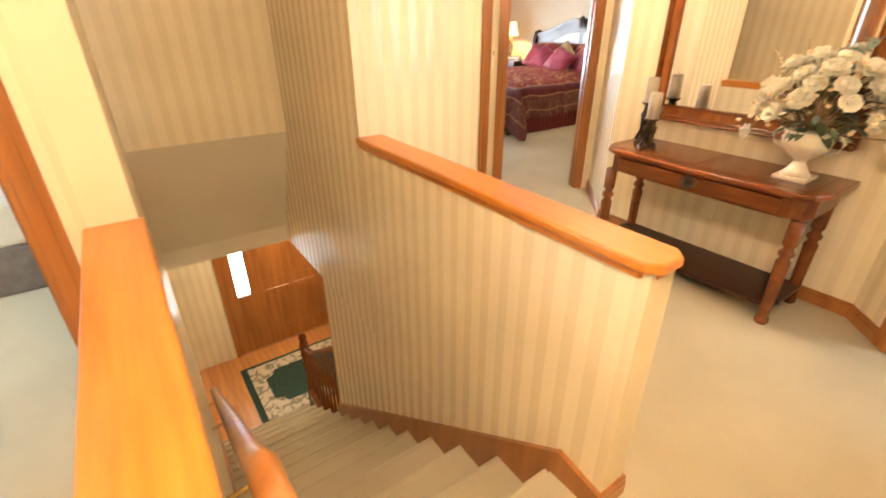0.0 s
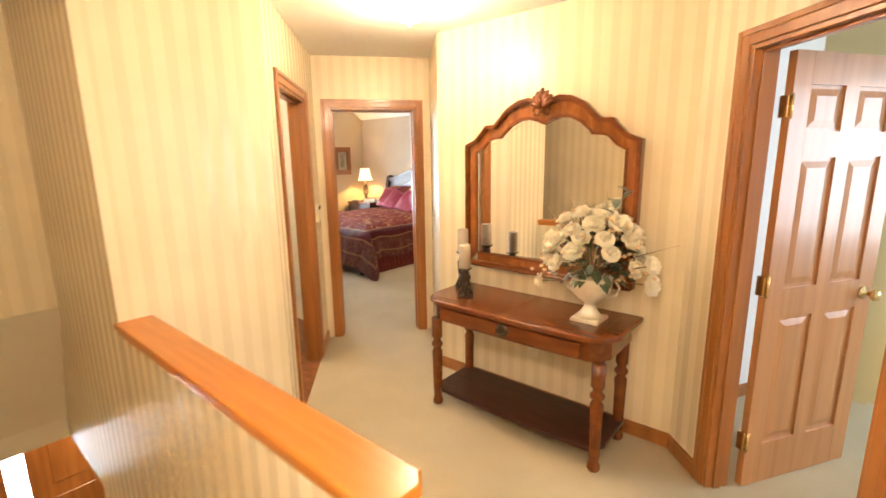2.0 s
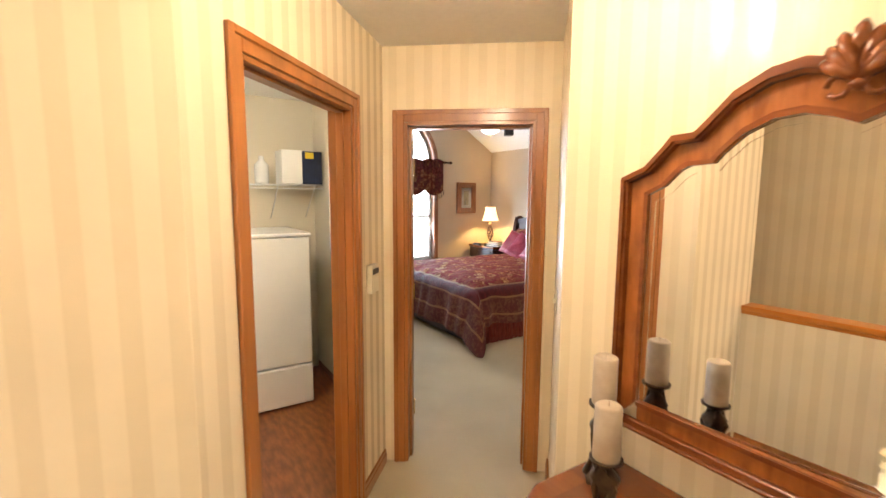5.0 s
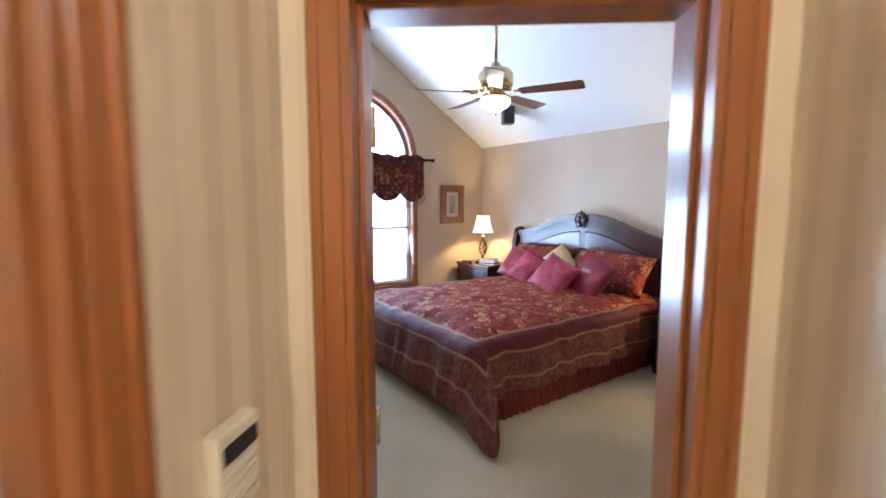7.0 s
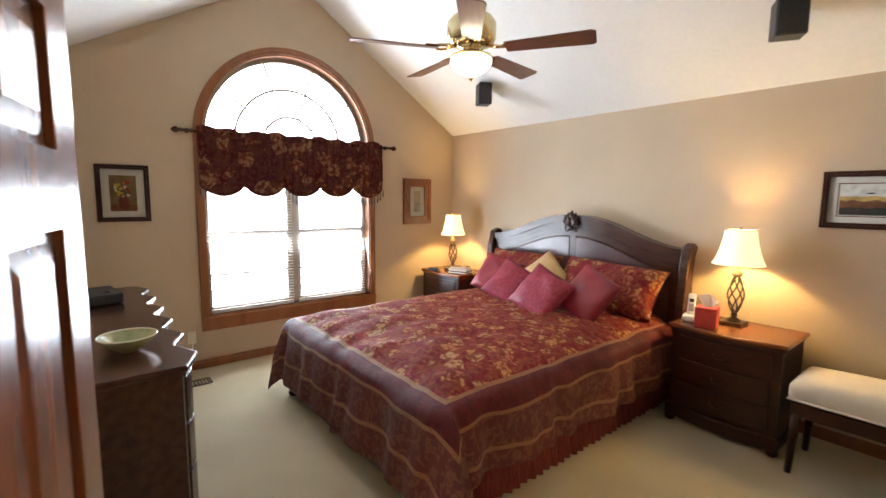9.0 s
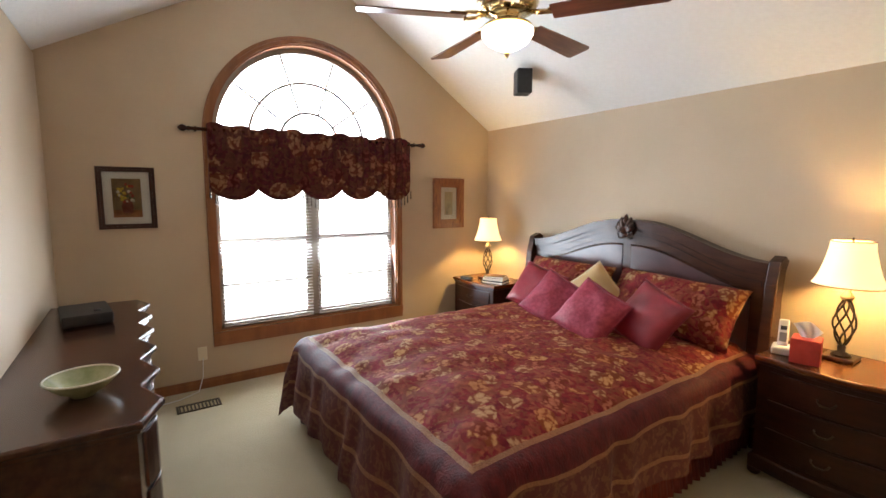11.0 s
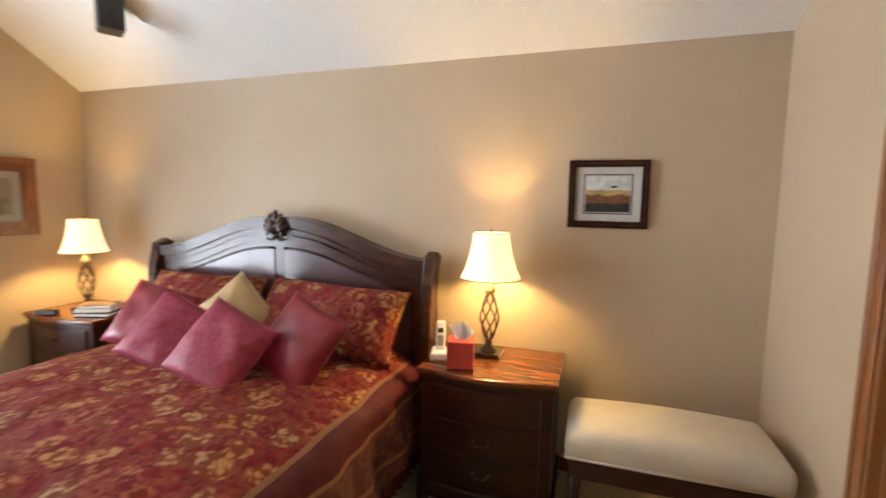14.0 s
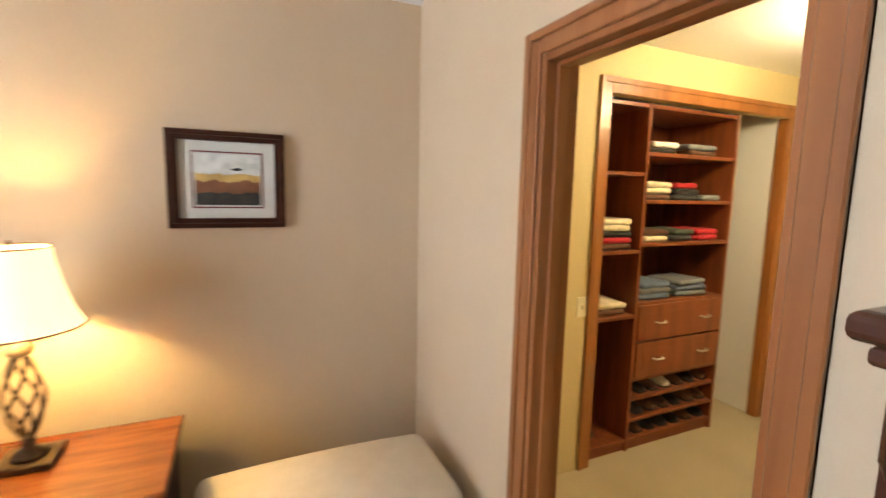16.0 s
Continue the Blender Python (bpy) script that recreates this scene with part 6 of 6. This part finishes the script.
part("rim", tube([(0.117 * math.cos(a), 0.117 * math.sin(a), 0.0745) for a in [2 * math.pi * i / 28 for i in range(28)]], 0.004, 6, closed=True), mat("cream_glaze", (0.7, 0.66, 0.5), rough=0.2), bw)
plate("wall_outlet", "ivory wall outlet below the window", pose(XW + 0.001, 3.91, 0.31, 0, 0, 90), False)
cb = single("power_cord", tube([(XW + 0.03, 3.91, 0.28), (XW + 0.05, 3.90, 0.12), (XW + 0.08, 3.86, 0.01), (XW + 0.16, 3.72, 0.006), (XW + 0.2, 3.5, 0.006), (XW + 0.22, 3.3, 0.006)], 0.004, 6), ENAMEL, "white power cord lying on the carpet", "cord")
fv = thing("floor_register", "brown metal floor vent in the carpet", "vent", pose(-6.80, 3.83, 0))
part("rim", strip([(-0.07, -0.155), (0.07, -0.155), (0.07, 0.155), (-0.07, 0.155), (-0.07, -0.155)], [(-0.055, -0.14), (0.055, -0.14), (0.055, 0.14), (-0.055, 0.14), (-0.055, -0.14)], 0, 0.007), IRON, fv, m=Matrix(((1, 0, 0, 0), (0, 0, 1, 0), (0, 1, 0, 0), (0, 0, 0, 1))))
for i in range(11):
    part("slat", box(-0.055, 0.055, -0.138 + i * 0.026, -0.126 + i * 0.026, 0.001, 0.006), IRON, fv)

# ---- walk-in closet ----
YC = 7.0
wall("wall_closet_north", (1.2, YC), (XC + 0.11, YC), 0, H, GOLDWALL, "golden painted closet wall", [(0.80, 2.41, 0, 2.16)], thick=0.06)
wall("wall_closet_east", (1.0, 4.3), (1.0, YC), 0, H, GOLDWALL, "golden painted closet wall")
wall("wall_closet_south", (XC + 0.11, 4.3), (1.0, 4.3), 0, H, GOLDWALL, "golden painted closet wall")
wall("wall_closet_west", (XC + 0.11, YC), (XC + 0.11, 4.3), 0, H, GOLDWALL, "golden painted closet wall", [(YC - 6.13, YC - 5.475, 0, 1.985)], thick=0.052)
wall("wall_closet_niche_back", (0.45, 7.58), (-1.25, 7.58), 0, H, WHITE, "white painted back of the closet niche")
wall("wall_closet_niche_east", (0.40, YC + 0.061), (0.40, 7.58), 0, H, WHITE, "white painted side of the closet niche")
wall("wall_closet_niche_west", (-1.21, 7.58), (-1.21, YC + 0.061), 0, H, WHITE, "white painted side of the closet niche")
single("ceiling_closet", box(XC + 0.1, 1.1, 4.25, 7.62, H, H + 0.05), WHITE, "white closet ceiling", "ceiling", kind="structure")
skc = skirting(bmesh.new(), (0.45, 7.58), (-0.1, 7.58), [(0.06, 0.55)])
skirting(skc, (1.0, YC), (0.47, YC), [(0, 0.5)])
single("baseboard_closet", skc, OAKV, "oak baseboard of the closet", "baseboard", kind="structure")
cw = thing("trim_closet_niche", "honey oak casing round the closet niche", "trim", along((1.2, YC), (XC + 0.11, YC)), kind="structure")
part("casing", casing(bmesh.new(), 0.80, 2.41, 2.16, 0.0, 0.085), OAKV, cw)
part("jamb", box(0.799, 0.818, -0.062, 0.003, 0, 2.16), OAKV, cw)
unit = thing("closet_organizer", "cherry closet organizer with open shelves and drawers", "shelf unit")
X0, XD, X1, F, BK = -1.20, -0.87, -0.08, 7.03, 7.55
UN = mat("reddish_cherry_laminate", (0.15, 0.036, 0.011), (0.23, 0.062, 0.019), rough=0.35, scale=10, stretch=(2, 2, 0.2))
for x in (X0, XD, X1):
    part("upright", box(x - 0.011, x + 0.011, F, BK, 0, 2.15, 0.002, 1), UN, unit)
for a, b, zs in ((XD, X1, (0.07, 0.20, 0.34, 0.47, 0.95, 1.32, 1.58, 1.86, 2.13)), (X0, XD, (0.07, 0.88, 1.28, 1.74, 2.13))):
    for z in zs:
        part("shelf", box(a + 0.0112, b - 0.0112, F + 0.004, BK, z - 0.011, z + 0.011, 0.002, 1), UN, unit)
part("toe_kick", box(X0, X1, F + 0.02, F + 0.035, 0, 0.06), UN, unit)
part("back", box(X0, X1, BK, BK + 0.012, 0, 2.15), UN, unit)
for k in range(2):
    z0 = 0.485 + k * 0.235
    dr = part("drawer", box(XD + 0.014, X1 - 0.014, F - 0.012, F + 0.006, z0, z0 + 0.225, 0.004, 1), UN, unit)
    part("drawer_panel", box(XD + 0.07, X1 - 0.07, F - 0.0135, F - 0.0118, z0 + 0.05, z0 + 0.175, 0.001, 1), UN, dr)
    for x in (XD + 0.20, X1 - 0.18):
        part("pull", tube([(x - 0.04, F - 0.012, z0 + 0.115), (x - 0.03, F - 0.035, z0 + 0.112), (x + 0.03, F - 0.035, z0 + 0.112), (x + 0.04, F - 0.012, z0 + 0.115)], 0.006, 6), SILVER, dr, "satin nickel pull")
CL = {"cream": (0.62, 0.54, 0.38), "red": (0.40, 0.02, 0.03), "black": (0.02, 0.02, 0.022), "grey": (0.14, 0.15, 0.16), "denim": (0.09, 0.12, 0.18), "brown": (0.10, 0.05, 0.03), "green": (0.05, 0.07, 0.05), "white": (0.7, 0.68, 0.64)}
CLM = {k: mat(k + "_knit", c, tuple(v * 1.3 for v in c), rough=0.95, scale=30, bump=0.3, bscale=150) for k, c in CL.items()}


def folded(x, z, w, cols, label):
    """A pile of folded garments, each one an object with a rolled front edge."""
    for i, c in enumerate(cols):
        b = box(-w / 2, w / 2, -0.13, 0.13, 0, 0.036, 0.016, 3)
        bmesh.ops.subdivide_edges(b, edges=[e for e in b.edges if e.calc_length() > 0.1], cuts=4, use_grid_fill=True)
        for v in b.verts:
            v.co.z += 0.008 * noise.noise((v.co.x * 12 + x * 7, v.co.y * 9, i)) * (1 if v.co.z > 0.01 else 0)
            v.co.y += 0.01 * noise.noise((v.co.x * 9, i * 3.1, x))
        single("folded_garment", smooth(b, 60), CLM[c], c + " " + label, "clothing", pose(x + rnd.uniform(-0.008, 0.008), F + 0.17, z + i * 0.037, 0, 0, rnd.uniform(-5, 5)), group="folded clothes in the closet")


F_ = "folded garment in a pile on the closet shelf"
folded(-0.66, 0.962, 0.26, ["denim", "grey", "denim"], F_)
folded(-0.33, 0.962, 0.27, ["grey", "denim", "grey"], F_)
folded(-0.70, 1.332, 0.22, ["cream", "brown"], F_)
folded(-0.46, 1.332, 0.20, ["black", "green"], F_)
folded(-0.22, 1.332, 0.20, ["red", "red"], F_)
folded(-0.70, 1.592, 0.22, ["brown", "cream", "cream"], F_)
folded(-0.46, 1.592, 0.21, ["black", "black", "red"], F_)
folded(-0.22, 1.592, 0.20, ["grey"], F_)
folded(-0.68, 1.872, 0.22, ["black", "white"], F_)
folded(-0.34, 1.872, 0.26, ["brown", "grey"], F_)
folded(-1.03, 1.292, 0.24, ["brown", "red", "black", "cream", "cream"], F_)
folded(-1.03, 0.892, 0.24, ["brown", "cream"], F_)


def shoe(x, y, z, m_, label):
    th = thing("shoe", label, "shoe", pose(x, y, z, 0, 0, rnd.uniform(-6, 6)), group="shoes in the closet")
    up = bmesh.new()
    rings = []
    for f, w, h in ((0.0, 0.03, 0.085), (0.15, 0.038, 0.09), (0.35, 0.036, 0.08), (0.55, 0.042, 0.055), (0.8, 0.045, 0.045), (0.95, 0.032, 0.035), (1.0, 0.01, 0.02)):
        yy = 0.13 - 0.27 * f
        rings.append([up.verts.new((w * math.cos(a), yy, 0.012 + h * max(0, math.sin(a)))) for a in [math.pi * k / 8 for k in range(9)]])
    for a, b in zip(rings, rings[1:]):
        for k in range(8):
            up.faces.new((a[k], a[k + 1], b[k + 1], b[k])).smooth = True
    up.faces.new(rings[0]), up.faces.new(rings[-1][::-1])
    part("upper", up, m_, th)
    part("sole", prism([(-0.034, 0.135), (-0.032, 0.02), (-0.046, -0.08), (-0.03, -0.14), (0.03, -0.14), (0.046, -0.08), (0.032, 0.02), (0.034, 0.135)], 0, 0.014, 0.003), BLACK, th)


for z in (0.0815, 0.2115, 0.3515):
    for k in range(6):
        mm = BLACK if rnd.random() < 0.75 else CLM["brown"]
        if z > 0.3 and k == 2:
            mm = CLM["white"]
        shoe(-0.79 + 0.055 + k * 0.118, F + 0.17, z, mm, "dark leather shoe on the closet shelf" if mm is not CLM["white"] else "pale shoe on the closet shelf")
mop = thing("floor_sweeper", "white and chrome upright sweeper standing in the closet", "sweeper", pose(-1.10, F + 0.10, 0.0815))
part("pole", tube([(0, 0, 0.03), (0.01, 0.03, 0.68)], 0.010, 8), SILVER, mop)
part("grip", tube([(-0.03, 0.03, 0.66), (0.03, 0.03, 0.70)], 0.017, 8), ENAMEL, mop)
part("wheel", lathe([(0.03, -0.02), (0.035, 0), (0.03, 0.02)], 14), BLACK, mop, m=pose(0, 0, 0.035, 0, 90, 0))
plate("light_switch", "ivory toggle switch on the golden closet wall", pose(-1.33, YC - 0.0005, 0.99))
